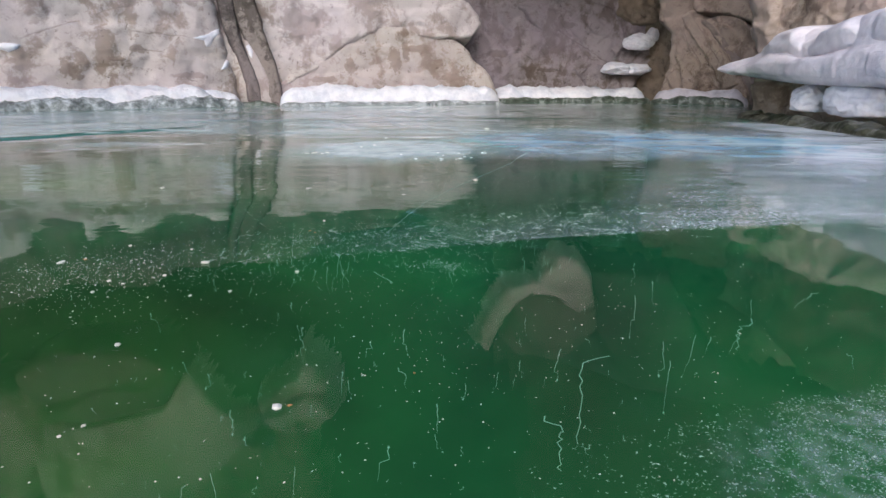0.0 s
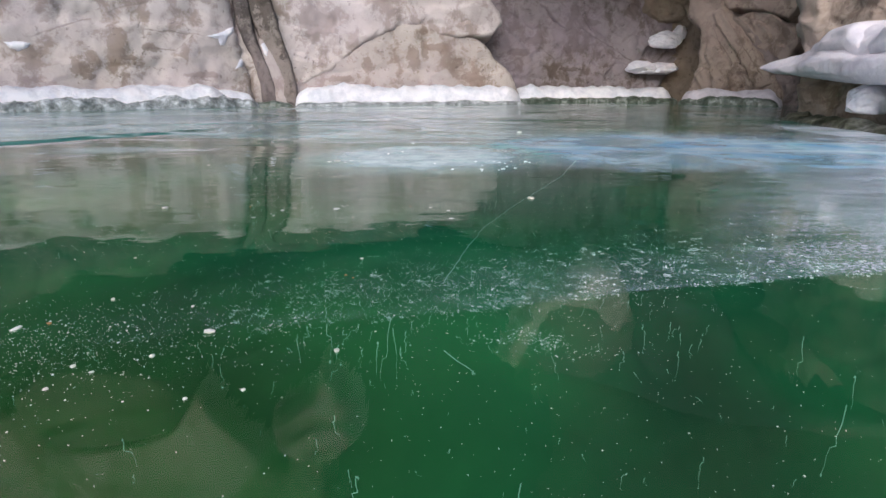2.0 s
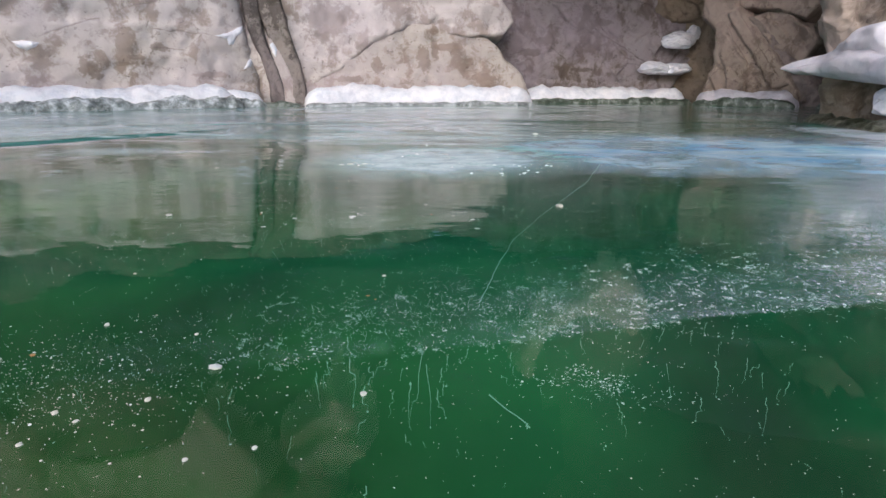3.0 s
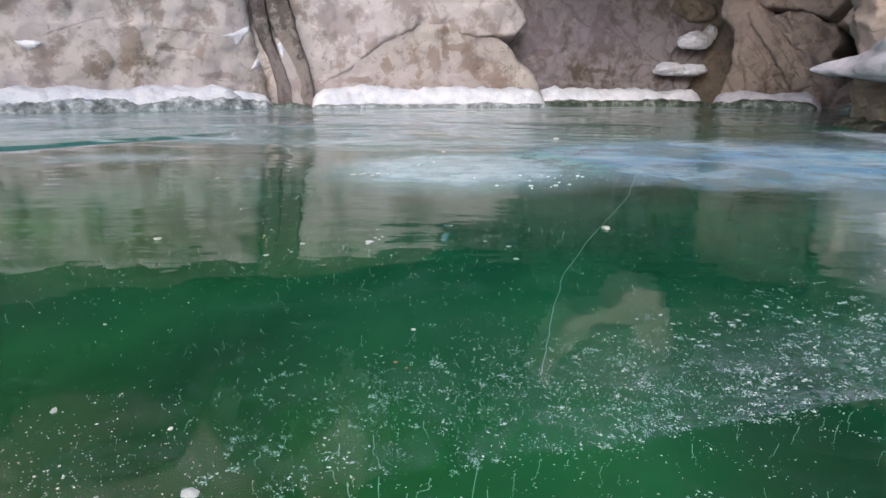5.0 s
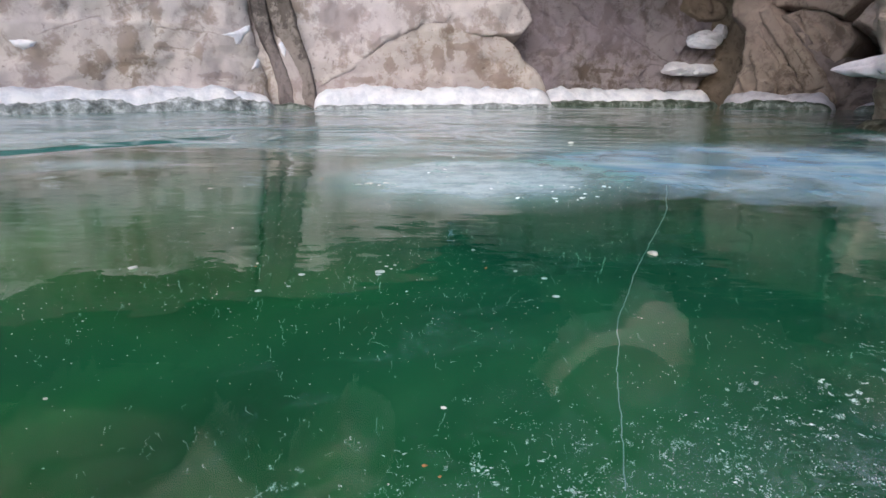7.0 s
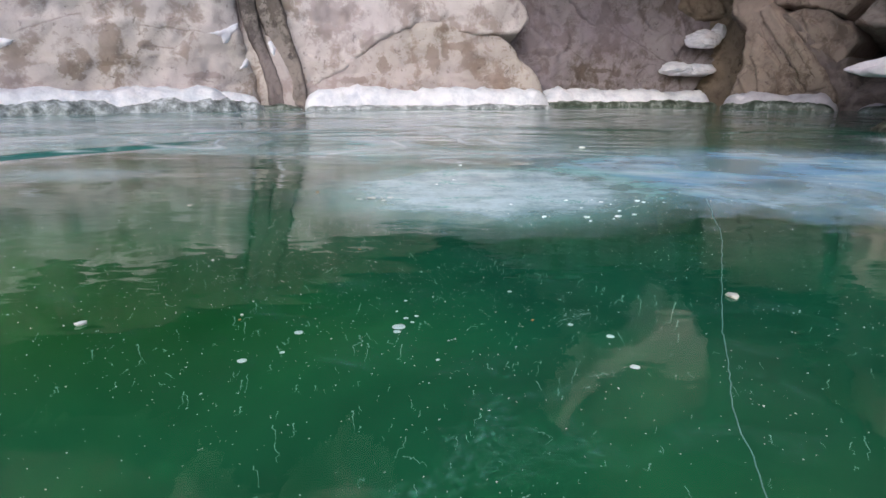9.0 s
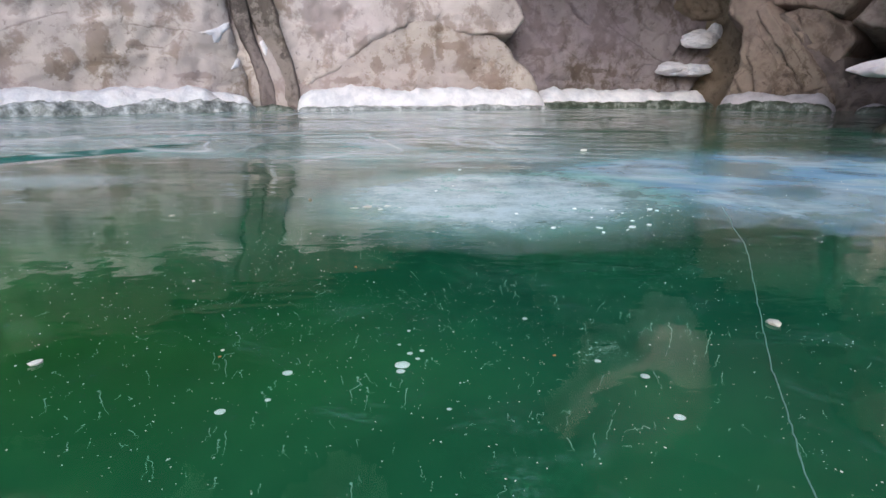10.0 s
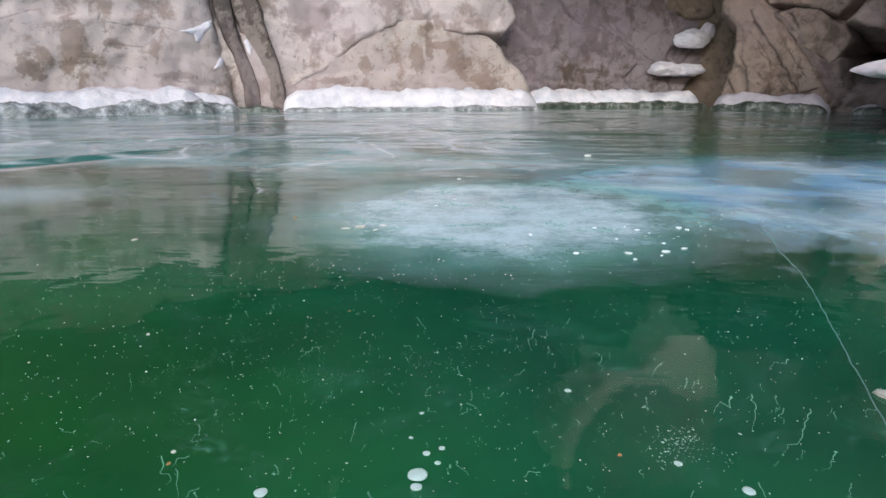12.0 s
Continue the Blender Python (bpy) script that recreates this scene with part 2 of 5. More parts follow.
def lake_ice_material():
    """Clear black ice: a glossy transparent skin, milky where air is frozen in, rippled farther out."""
    m = Nodes("clear_lake_ice")
    x, y, _ = m.xyz()
    wob = m.noise(1.6, 5, 0.6)
    wob2 = m.noise(6.0, 5, 0.65)

    def ellipse(cx, cy, rx, ry, noise_amount, inner, outer):
        dx = m.math("DIVIDE", m.math("SUBTRACT", x, cx), rx)
        dy = m.math("DIVIDE", m.math("SUBTRACT", y, cy), ry)
        d = m.math("SQRT", m.math("ADD", m.math("MULTIPLY", dx, dx), m.math("MULTIPLY", dy, dy)))
        d = m.math("ADD", d, m.math("MULTIPLY", m.math("SUBTRACT", wob2, 0.5), noise_amount))
        return m.ramp(d, (inner, 1.0), (outer, 0.0))

    lens = ellipse(-0.29, 4.40, 1.0, 1.03, 0.40, 0.48, 1.04)
    lens = m.math("MULTIPLY", lens, m.ramp(m.noise(5, 6, 0.7), (0.25, 0.65), (0.6, 1.0)))
    lens = m.math("MULTIPLY", lens, m.math("ADD", m.math("MULTIPLY", lens, 0.5), m.ramp(m.noise(46, 3, 0.7), (0.40, 0.44), (0.60, 0.56))), clamp=True)
    rim = ellipse(3.1, 4.2, 1.7, 2.2, 0.9, 0.50, 1.0)
    rim = m.math("MULTIPLY", rim, m.ramp(m.noise(1.1, 6, 0.65, m.scaled(0.7, 1.6, 1), 0.6), (0.36, 0.45), (0.54, 1.0)))
    blue = ellipse(1.45, 5.05, 1.9, 1.55, 0.9, 0.55, 1.0)
    blue = m.math("MULTIPLY", blue, m.ramp(m.noise(1.3, 5, 0.58, m.scaled(1, 1.1, 1), 0.5), (0.30, 0.30), (0.52, 0.95)))
    streak = m.noise(0.55, 4, 0.5, m.scaled(0.9, 0.8, 1), 1.2)
    far = m.ramp(streak, (0.36, 0.25), (0.46, 0.85), (0.60, 1.0))
    reach = m.math("ADD", y, m.math("MULTIPLY", m.math("SUBTRACT", m.noise(0.7, 5, 0.6, m.scaled(0.8, 1.2, 1)), 0.5), 5.5))
    reach = m.math("SUBTRACT", reach, m.math("MULTIPLY", m.math("MAXIMUM", x, 0.0), 0.5))
    far = m.math("MULTIPLY", far, m.ramp(m.math("MULTIPLY", reach, 0.05), (0.255, 0.0), (0.285, 1.0), (0.42, 0.85), (0.54, 0.25)))
    far = m.math("MULTIPLY", far, m.ramp(m.math("MULTIPLY", x, 0.25), (0.04, 1.0), (0.30, 0.06)))
    band = m.noise(0.5, 3, 0.5, m.scaled(0.75, 0.75, 1), 1.4)
    teal = m.ramp(band, (0.40, 0.0), (0.49, 1.0))
    thread = m.math("ABSOLUTE", m.math("SUBTRACT", m.noise(0.6, 2, 0.45, m.scaled(0.7, 0.75, 1), 1.6), 0.5))
    thread2 = m.math("ABSOLUTE", m.math("SUBTRACT", m.noise(0.9, 3, 0.5, m.scaled(0.6, 0.7, 1), 1.2), 0.5))
    thread = m.math("MAXIMUM", m.ramp(thread, (0.0, 0.9), (0.055, 0.0)), m.ramp(thread2, (0.0, 0.7), (0.05, 0.0)))
    thread = m.math("MULTIPLY", thread, m.ramp(m.math("MULTIPLY", x, 0.25), (0.05, 1.0), (0.28, 0.0)))
    thread = m.math("MULTIPLY", thread, m.ramp(m.math("MULTIPLY", reach, 0.05), (0.27, 0.0), (0.30, 1.0)))
    # a broad swell in the ice, its teal reflection painted into the colour
    along = m.math("ADD", 5.35, m.math("MULTIPLY", m.math("ADD", x, 3.6), 1.35))
    along = m.math("ADD", along, m.math("MULTIPLY", m.math("SUBTRACT", wob, 0.5), 0.5))
    off_line = m.math("SUBTRACT", y, along)
    ridge = m.ramp(m.math("ADD", off_line, 0.5), (0.10, 0.0), (0.16, 1.0), (0.62, 0.9), (0.95, 0.0))
    ridge = m.math("MULTIPLY", ridge, m.ramp(m.math("MULTIPLY", x, -0.2), (0.48, 0.0), (0.56, 0.95)))
    crest = m.ramp(m.math("ADD", off_line, 0.8), (0.16, 0.0), (0.30, 0.6), (0.40, 0.0))
    crest = m.math("MULTIPLY", crest, m.ramp(m.math("MULTIPLY", x, -0.2), (0.48, 0.0), (0.56, 1.0)))
    thread = m.math("MAXIMUM", thread, crest)
    hollow = m.math("MAXIMUM", ellipse(-0.55, 5.42, 0.80, 0.20, 0.7, 0.5, 1.0), ellipse(-1.75, 6.5, 0.42, 0.75, 0.8, 0.4, 1.0))
    ridge = m.math("MAXIMUM", ridge, m.math("MULTIPLY", hollow, 0.65))
    thread = m.math("MAXIMUM", thread, m.math("MULTIPLY", ellipse(-0.45, 5.85, 1.0, 0.16, 0.9, 0.3, 1.0), 0.6))
    wisp = m.ramp(m.noise(3.2, 8, 0.74, m.scaled(1, 1.3, 1), 1.2), (0.54, 0.0), (0.70, 0.45))
    wisp = m.math("MULTIPLY", wisp, m.ramp(m.noise(70, 4, 0.75), (0.48, 0.0), (0.66, 0.8)))
    wisp = m.math("MULTIPLY", wisp, m.ramp(m.math("MULTIPLY", y, 0.1), (0.13, 0.1), (0.18, 1.0)))
    # the frosted plate behind its sharp front edge
    edge = m.math("SQRT", m.math("ADD", 1.0, m.math("MULTIPLY", m.math("MULTIPLY", x, x), 0.6)))
    edge = m.math("ADD", 1.675, m.math("DIVIDE", m.math("MULTIPLY", x, 0.30), edge))
    edge = m.math("ADD", edge, m.math("MULTIPLY", m.math("SUBTRACT", m.noise(2.5, 4), 0.5), 0.06))
    past = m.math("SUBTRACT", y, edge)
    wide = m.math("ADD", 0.32, m.math("MULTIPLY", m.math("MAXIMUM", m.math("SUBTRACT", x, 0.6), 0.0), 2.4))
    plate = m.ramp(m.math("DIVIDE", past, wide), (0.0, 0.0), (0.010, 1.0), (0.30, 0.85), (1.0, 0.0))
    right = m.ramp(m.math("ADD", m.math("MULTIPLY", x, 0.4), 0.3), (0.20, 0.0), (0.44, 0.30), (0.70, 1.0))
    plate = m.math("MULTIPLY", plate, right)
    grain = m.ramp(m.noise(95, 4, 0.75, m.scaled(0.6, 1.0, 1)), (0.46, 0.06), (0.58, 1.0))
    drift = m.ramp(m.noise(3.5, 7, 0.72, m.scaled(0.5, 1.9, 1), 0.6), (0.38, 0.25), (0.58, 1.0))
    plate = m.math("MULTIPLY", plate, m.math("MULTIPLY", grain, drift))
    # frost dust in clumps behind the plate's edge
    dust = m.ramp(m.math("ADD", past, 0.2), (0.19, 0.0), (0.20, 1.0), (0.36, 0.85), (0.75, 0.0))
    dust = m.math("MULTIPLY", dust, m.ramp(m.math("ADD", m.math("MULTIPLY", x, 0.4), 0.5), (0.05, 0.0), (0.30, 0.55), (0.48, 1.0), (0.95, 1.0)))
    dust = m.math("MULTIPLY", dust, m.ramp(m.noise(11, 6, 0.72, None, 0.7), (0.44, 0.0), (0.60, 1.0)))
    dust = m.math("MULTIPLY", dust, m.ramp(m.noise(330, 2, 0.6), (0.54, 0.0), (0.64, 0.42)))
    plate = m.math("MAXIMUM", plate, dust)
    tongue = ellipse(3.75, 6.4, 0.55, 1.3, 0.5, 0.6, 1.0)
    rim = m.math("MAXIMUM", rim, m.math("MULTIPLY", tongue, 0.8))
    shallow = m.math("MAXIMUM", ellipse(-0.7, 5.75, 1.4, 0.80, 0.9, 0.3, 1.0), m.math("MULTIPLY", ellipse(-2.55, 4.7, 0.6, 0.30, 0.9, 0.3, 1.0), 0.8))
    rim = m.math("MAXIMUM", rim, m.math("MULTIPLY", shallow, 0.6))
    second = m.math("MULTIPLY", ellipse(0.78, 0.66, 0.42, 0.20, 0.5, 0.4, 1.0), m.ramp(m.noise(28, 5, 0.72), (0.44, 0.02), (0.62, 0.26)))
    rim = m.math("MAXIMUM", rim, second)
    pools = m.math("MAXIMUM", ellipse(-3.05, 7.2, 0.60, 0.85, 1.0, 0.4, 1.0), m.math("MAXIMUM", m.math("MULTIPLY", ellipse(-1.8, 7.3, 0.55, 0.6, 1.0, 0.3, 1.0), 0.6), ellipse(-1.02, 5.50, 0.34, 0.36, 0.9, 0.3, 1.0)))
    rim = m.math("MAXIMUM", rim, m.math("MULTIPLY", pools, 0.75))
    milk = m.math("MAXIMUM", m.math("MAXIMUM", m.math("MULTIPLY", lens, 0.90), m.math("MULTIPLY", blue, 0.86)), m.math("MAXIMUM", m.math("MAXIMUM", plate, wisp), m.math("MAXIMUM", m.math("MAXIMUM", rim, m.math("MAXIMUM", thread, ridge)), m.math("MULTIPLY", far, 0.75))), clamp=True)

    # relief of the skin
    swell = m.noise(0.5, 3, 0.45, m.scaled(0.5, 1.0, 1), 0.8)
    swell2 = m.noise(3.0, 3, 0.5, m.scaled(0.45, 1.2, 1))
    rise = m.ramp(m.math("MULTIPLY", y, 0.05), (0.05, 0.014), (0.10, 0.05), (0.14, 0.085), (0.21, 0.15), (0.27, 0.35), (0.31, 0.95), (0.5, 1.0))
    b = m.bump(m.math("ADD", swell, m.math("MULTIPLY", swell2, 0.10)), m.math("MULTIPLY", rise, 0.78), 0.22)
    ripple = m.noise(2.6, 4, 0.5, m.scaled(0.5, 1.5, 1, None, (0, 0, -8)), 0.4)
    b = m.bump(ripple, m.ramp(m.math("MULTIPLY", y, 0.05), (0.08, 0.0), (0.14, 0.040), (0.24, 0.055), (0.31, 0.20), (0.45, 0.12)), 0.06, b)
    b = m.bump(m.noise(5.5, 2, 0.5), m.ramp(m.math("MULTIPLY", y, 0.05), (0.07, 0.0), (0.12, 0.13), (0.30, 0.16)), 0.01, b)
    b = m.bump(m.ramp(m.math("ADD", off_line, 0.5), (0.08, 0.0), (0.75, 1.0)), m.math("MULTIPLY", ridge, 0.9), 0.17, b)
    k = m.math("DIVIDE", m.math("SUBTRACT", y, 2.3), 0.45)
    mound = m.math("POWER", 2.718, m.math("MULTIPLY", m.math("MULTIPLY", k, k), -1.0))
    b = m.bump(mound, m.ramp(m.math("ADD", m.math("MULTIPLY", x, 0.5), 1.0), (0.80, 1.0), (1.0, 0.0)), 0.0105, b)
    b = m.bump(m.noise(90, 3), 0.003, 0.004, b)
    m.set(Base_Color=(0.80, 0.96, 0.93), Roughness=m.math("ADD", m.ramp(m.math("MULTIPLY", y, 0.1), (0.11, 0.014), (0.20, 0.028), (0.30, 0.036), (0.42, 0.026), (0.55, 0.018)), m.math("MULTIPLY", milk, 0.12)), IOR=1.43, Transmission_Weight=1.0, Normal=b)
    white = m.t.nodes.new("ShaderNodeBsdfPrincipled")
    hue = m.ramp(m.noise(1.9, 4, 0.55, m.scaled(1, 1.3, 1), 0.4), (0.38, (0.58, 0.75, 0.84)), (0.50, (0.43, 0.66, 0.81)), (0.62, (0.26, 0.51, 0.75)))
    col = m.mix(m.ramp(blue, (0.05, 0.0), (0.4, 1.0)), (0.70, 0.75, 0.84), hue)
    col = m.mix(m.ramp(lens, (0.0, 0.0), (0.3, 1.0)), col, m.ramp(lens, (0.10, (0.24, 0.60, 0.55)), (0.80, (0.62, 0.80, 0.84))))
    col = m.mix(m.ramp(wisp, (0.0, 0.0), (0.05, 1.0)), col, (0.24, 0.58, 0.48))
    col = m.mix(m.math("MULTIPLY", m.math("ADD", 0.35, m.math("MULTIPLY", teal, 0.65)), m.ramp(m.math("MULTIPLY", reach, 0.05), (0.25, 0.0), (0.28, 0.9))), col, (0.05, 0.34, 0.33))
    col = m.mix(shallow, col, (0.40, 0.62, 0.63))
    col = m.mix(pools, col, (0.09, 0.42, 0.40))
    # dark teal of the swell's reflection, put into the colour
    col = m.mix(ridge, col, (0.014, 0.125, 0.105))
    col = m.mix(thread, col, (0.72, 0.78, 0.82))
    m.put(white.inputs["Base Color"], col)
    white.inputs["Roughness"].default_value = 0.16
    white.inputs["IOR"].default_value = 1.31
    m.put(white.inputs["Normal"], b)
    mixer = m.t.nodes.new("ShaderNodeMixShader")
    m.put(mixer.inputs[0], milk), m.put(mixer.inputs[1], m.bsdf.outputs[0]), m.put(mixer.inputs[2], white.outputs[0])
    m.put(m.out.inputs["Surface"], mixer.outputs[0])
    return m.mat


def deep_water_material():
    """Dense green lake water below the ice, cloudier in places; brighter and darker stretches are set by position."""
    m = Nodes("green_lake_water")
    cloud = m.noise(0.9, 5, 0.55, distort=0.4)
    col = m.ramp(cloud, (0.30, (0.010, 0.066, 0.027)), (0.50, (0.016, 0.114, 0.041)), (0.68, (0.027, 0.190, 0.054)))
    col = m.mix(m.ramp(m.noise(0.45, 2), (0.45, 0.0), (0.65, 0.5)), col, (0.007, 0.100, 0.053))
    x, y, _ = m.xyz()
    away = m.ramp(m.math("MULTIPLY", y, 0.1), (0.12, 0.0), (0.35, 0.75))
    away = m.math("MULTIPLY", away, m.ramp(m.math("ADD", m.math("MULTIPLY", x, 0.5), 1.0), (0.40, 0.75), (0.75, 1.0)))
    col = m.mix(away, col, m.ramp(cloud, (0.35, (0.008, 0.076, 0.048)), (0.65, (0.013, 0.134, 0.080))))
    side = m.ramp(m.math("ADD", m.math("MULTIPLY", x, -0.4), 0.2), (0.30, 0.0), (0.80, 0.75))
    # brighter yellow-green stretch on the left, its light put into the colour
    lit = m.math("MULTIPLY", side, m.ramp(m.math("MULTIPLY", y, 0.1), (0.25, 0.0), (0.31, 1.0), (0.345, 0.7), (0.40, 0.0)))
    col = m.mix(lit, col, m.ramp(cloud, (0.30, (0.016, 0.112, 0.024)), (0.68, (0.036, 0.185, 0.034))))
    # darker olive tint on the near left
    olive_tint = m.math("MULTIPLY", m.ramp(m.math("ADD", m.math("MULTIPLY", x, -0.4), 0.2), (0.15, 0.0), (0.45, 0.8)), m.ramp(m.math("MULTIPLY", y, 0.1), (0.16, 1.0), (0.26, 0.0)))
    col = m.mix(olive_tint, col, m.ramp(cloud, (0.30, (0.015, 0.054, 0.014)), (0.68, (0.028, 0.096, 0.021))))
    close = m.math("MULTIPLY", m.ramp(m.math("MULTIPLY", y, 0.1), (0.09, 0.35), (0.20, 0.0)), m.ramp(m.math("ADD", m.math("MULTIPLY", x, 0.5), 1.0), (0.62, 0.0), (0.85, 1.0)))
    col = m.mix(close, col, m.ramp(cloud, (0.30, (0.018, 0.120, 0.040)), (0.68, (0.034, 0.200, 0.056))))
    # a darker, browner band in the water colour
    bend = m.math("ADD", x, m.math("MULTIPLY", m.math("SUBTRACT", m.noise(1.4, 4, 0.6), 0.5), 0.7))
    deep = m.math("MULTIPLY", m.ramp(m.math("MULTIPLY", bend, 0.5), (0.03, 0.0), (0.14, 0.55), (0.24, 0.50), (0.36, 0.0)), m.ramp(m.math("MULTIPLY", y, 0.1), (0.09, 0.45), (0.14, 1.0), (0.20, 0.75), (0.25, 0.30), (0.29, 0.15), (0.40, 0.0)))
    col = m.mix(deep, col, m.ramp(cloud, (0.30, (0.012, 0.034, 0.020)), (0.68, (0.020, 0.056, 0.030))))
    m.set(Base_Color=col, Roughness=1.0, Specular_IOR_Level=0.0)
    return m.mat


LAKE_ICE = lake_ice_material()
DEEP_WATER = deep_water_material()


def plain_material(name, colour, rough=0.5, dull=None, **kw):
    """A plain stuff with faint mottling; dull: the colour that single pieces tend to."""
    m = Nodes(name)
    n = m.noise(30, 3)
    col = m.mix(m.ramp(n, (0.3, 0.0), (0.7, 0.5)), colour, tuple(c * 0.7 for c in colour))
    if dull:
        each = m.t.nodes.new("ShaderNodeNewGeometry").outputs["Random Per Island"]
        col = m.mix(m.ramp(each, (0.10, 1.0), (0.80, 0.0)), col, dull)
    m.set(Base_Color=col, Roughness=rough, **kw)
    return m.mat


AIR_ICE = plain_material("frozen_air", (0.54, 0.72, 0.68), 0.4, (0.12, 0.31, 0.23))
AIR_DIM = plain_material("faint_frozen_air", (0.36, 0.52, 0.46), 0.4, (0.07, 0.20, 0.13))
FROST = plain_material("white_frost", (0.78, 0.84, 0.85), 0.5, (0.28, 0.46, 0.41))
CRACK = plain_material("crack_air", (0.20, 0.38, 0.35), 0.4)
THREAD = plain_material("bubble_thread", (0.22, 0.45, 0.35), 0.4)


def crumb_material():
    """Old snow crumbs, from clean white to dull and earthy."""
    m = Nodes("snow_crumb")
    each = m.t.nodes.new("ShaderNodeObjectInfo").outputs["Random"]
    col = m.ramp(each, (0.0, (0.50, 0.48, 0.42)), (0.40, (0.68, 0.66, 0.60)), (1.0, (0.84, 0.82, 0.78)))
    col = m.mix(m.ramp(m.noise(90, 4, 0.65), (0.35, 0.0), (0.65, 0.35)), col, (0.46, 0.45, 0.41))
    m.set(Base_Color=col, Roughness=0.7, Normal=m.bump(m.noise(160, 3), 0.5, 0.004))
    return m.mat


CRUMB = crumb_material()
BUBBLE = plain_material("white_air_bubble", (0.82, 0.88, 0.88), 0.3)
MOSS = foot_ice_material("wet_mossy_rim", ((0.015, 0.018, 0.012), (0.05, 0.052, 0.034), (0.20, 0.20, 0.17)))
TWIG_MAT = plain_material("dry_grass", (0.34, 0.24, 0.14), 0.8)
LEAF_MAT = plain_material("dead_leaf", (0.42, 0.19, 0.07), 0.7)


# ---------------------------------------------------------------- mesh helpers
def mesh_object(name, verts, faces, material, smooth=True, parent=None):
    me = bpy.data.meshes.new(name)
    me.from_pydata([tuple(v) for v in verts], [], faces)
    me.update()
    if smooth:
        me.polygons.foreach_set("use_smooth", [True] * len(me.polygons))
    me.materials.append(material)
    ob = new(name, me)
    ob.parent = parent
    return ob


def side_distance(pts, poly):
    """Signed distance of many points to a closed outline, positive inside."""
    p = np.asarray(pts, float)
    best, inside = np.full(len(p), 1e9), np.zeros(len(p), bool)
    for (ax, ay), (bx, by) in zip(poly, poly[1:] + poly[:1]):
        d = np.array([bx - ax, by - ay])
        w = p - (ax, ay)
        k = np.clip(w @ d / (d @ d), 0, 1)
        best = np.minimum(best, np.hypot(*(w - k[:, None] * d).T))
        cross = ((ay > p[:, 1]) != (by > p[:, 1])) & (p[:, 0] < (bx - ax) * (p[:, 1] - ay) / ((by - ay) or 1e-9) + ax)
        inside ^= cross
    return np.where(inside, best, -best)


def rock(name, p0, p1, outline, material, bulge=0.3, edge=0.5, lean=0.0, rough=0.10, scale=1.0, step=0.04, seed=0, label="", strata=None, bed=0.42, cut=0.9, wobble=1.0, facet=0.5, grain=0.55, beds=1.0, parent=None):
    """A mass of rock standing on the line p0-p1: its outline in metres along that line and up, its face bulged and broken."""
    p0, p1 = Vector((*p0, 0)), Vector((*p1, 0))
    u = (p1 - p0).normalized()
    n = Vector((u.y, -u.x, 0))
    poly = [tuple(q) for q in outline]
    lo = [min(q[i] for q in poly) - 0.25 for i in (0, 1)]
    hi = [max(q[i] for q in poly) + 0.25 for i in (0, 1)]
    nu, nv = int((hi[0] - lo[0]) / step) + 2, int((hi[1] - lo[1]) / step) + 2
    pts = [(lo[0] + i * step, lo[1] + j * step) for j in range(nv) for i in range(nu)]
    off = Vector((seed * 3.7, seed * 1.3, seed * 7.1))
    bent = []
    for a, b in pts:
        q = Vector((a, 0, b)) * 1.6 + off
        bent.append((a + wobble * (0.07 * noise.noise(q) + 0.03 * noise.noise(q * 4)), b + 0.07 * noise.noise(q + Vector((9, 5, 2))) + 0.03 * noise.noise(q * 4 + Vector((3, 8, 1)))))
    sd = side_distance(bent, poly)
    verts = []
    for (a, b), s in zip(pts, sd):
        q = Vector((a, 0, b)) * scale + off
        if s > 0:
            r = min(s / edge, 1.0)
            d = bulge * (math.sqrt(max(0.0, 1 - (1 - r) ** 2)) - 1)
        else:
            d = s * 5.0 - bulge
        f = noise.fractal(q * 0.9, 1.0, 2.1, 6)
        d += rough * f
        cell = noise.voronoi(q * 1.1 + 0.3 * Vector((noise.noise(q * 2), 0, noise.noise(q * 2 + Vector((5, 5, 5))))))[0]
        d += rough * 0.9 * (cell[1] - cell[0] - 0.3)
        if strata:
            k = a * math.sin(radians(strata)) + b * math.cos(radians(strata)) + 0.15 * noise.noise(q * 1.5)
            saw = (k / bed) % 1.0
            d += rough * 0.55 * (saw if saw < 0.85 else (1 - saw) * 5.6) * (0.4 + noise.noise(q * 0.8) * 1.2)
        if facet:
            turn = radians(strata or 12)
            fa, fb = a * math.cos(turn) - b * math.sin(turn), a * math.sin(turn) + b * math.cos(turn)
            fq = Vector((fa / (grain * 1.8), seed * 2.0, fb / grain)) + 0.16 * Vector((noise.noise(q * 2.3), 0, noise.noise(q * 2.3 + Vector((4, 4, 4)))))
            for octave in (1.0, 2.7):
                near = noise.voronoi(fq * octave)[1][0]
                tilt = noise.cell_vector(near * 37.3)
                rel = fq * octave - near
                d += facet * 0.30 / octave * ((tilt.x - 0.5) * rel.x + (tilt.z - 0.5) * rel.z * 1.6 + (tilt.y - 0.5) * 0.5)
        shelf_k = ((b + 0.30 * noise.noise(Vector((a * 0.35, seed, b * 0.3))) + 0.05 * noise.noise(q * 3)) / 0.62 + seed * 0.37) % 1.0
        d += beds * rough * 0.45 * (shelf_k if shelf_k < 0.9 else (1 - shelf_k) * 9)
        d += rough * 0.18 * noise.fractal(q * 5, 0.8, 2.1, 4)
        d += lean * b
        v = p0 + u * a + n * d
        verts.append((v.x, v.y, b))
    keep = sd > -cut
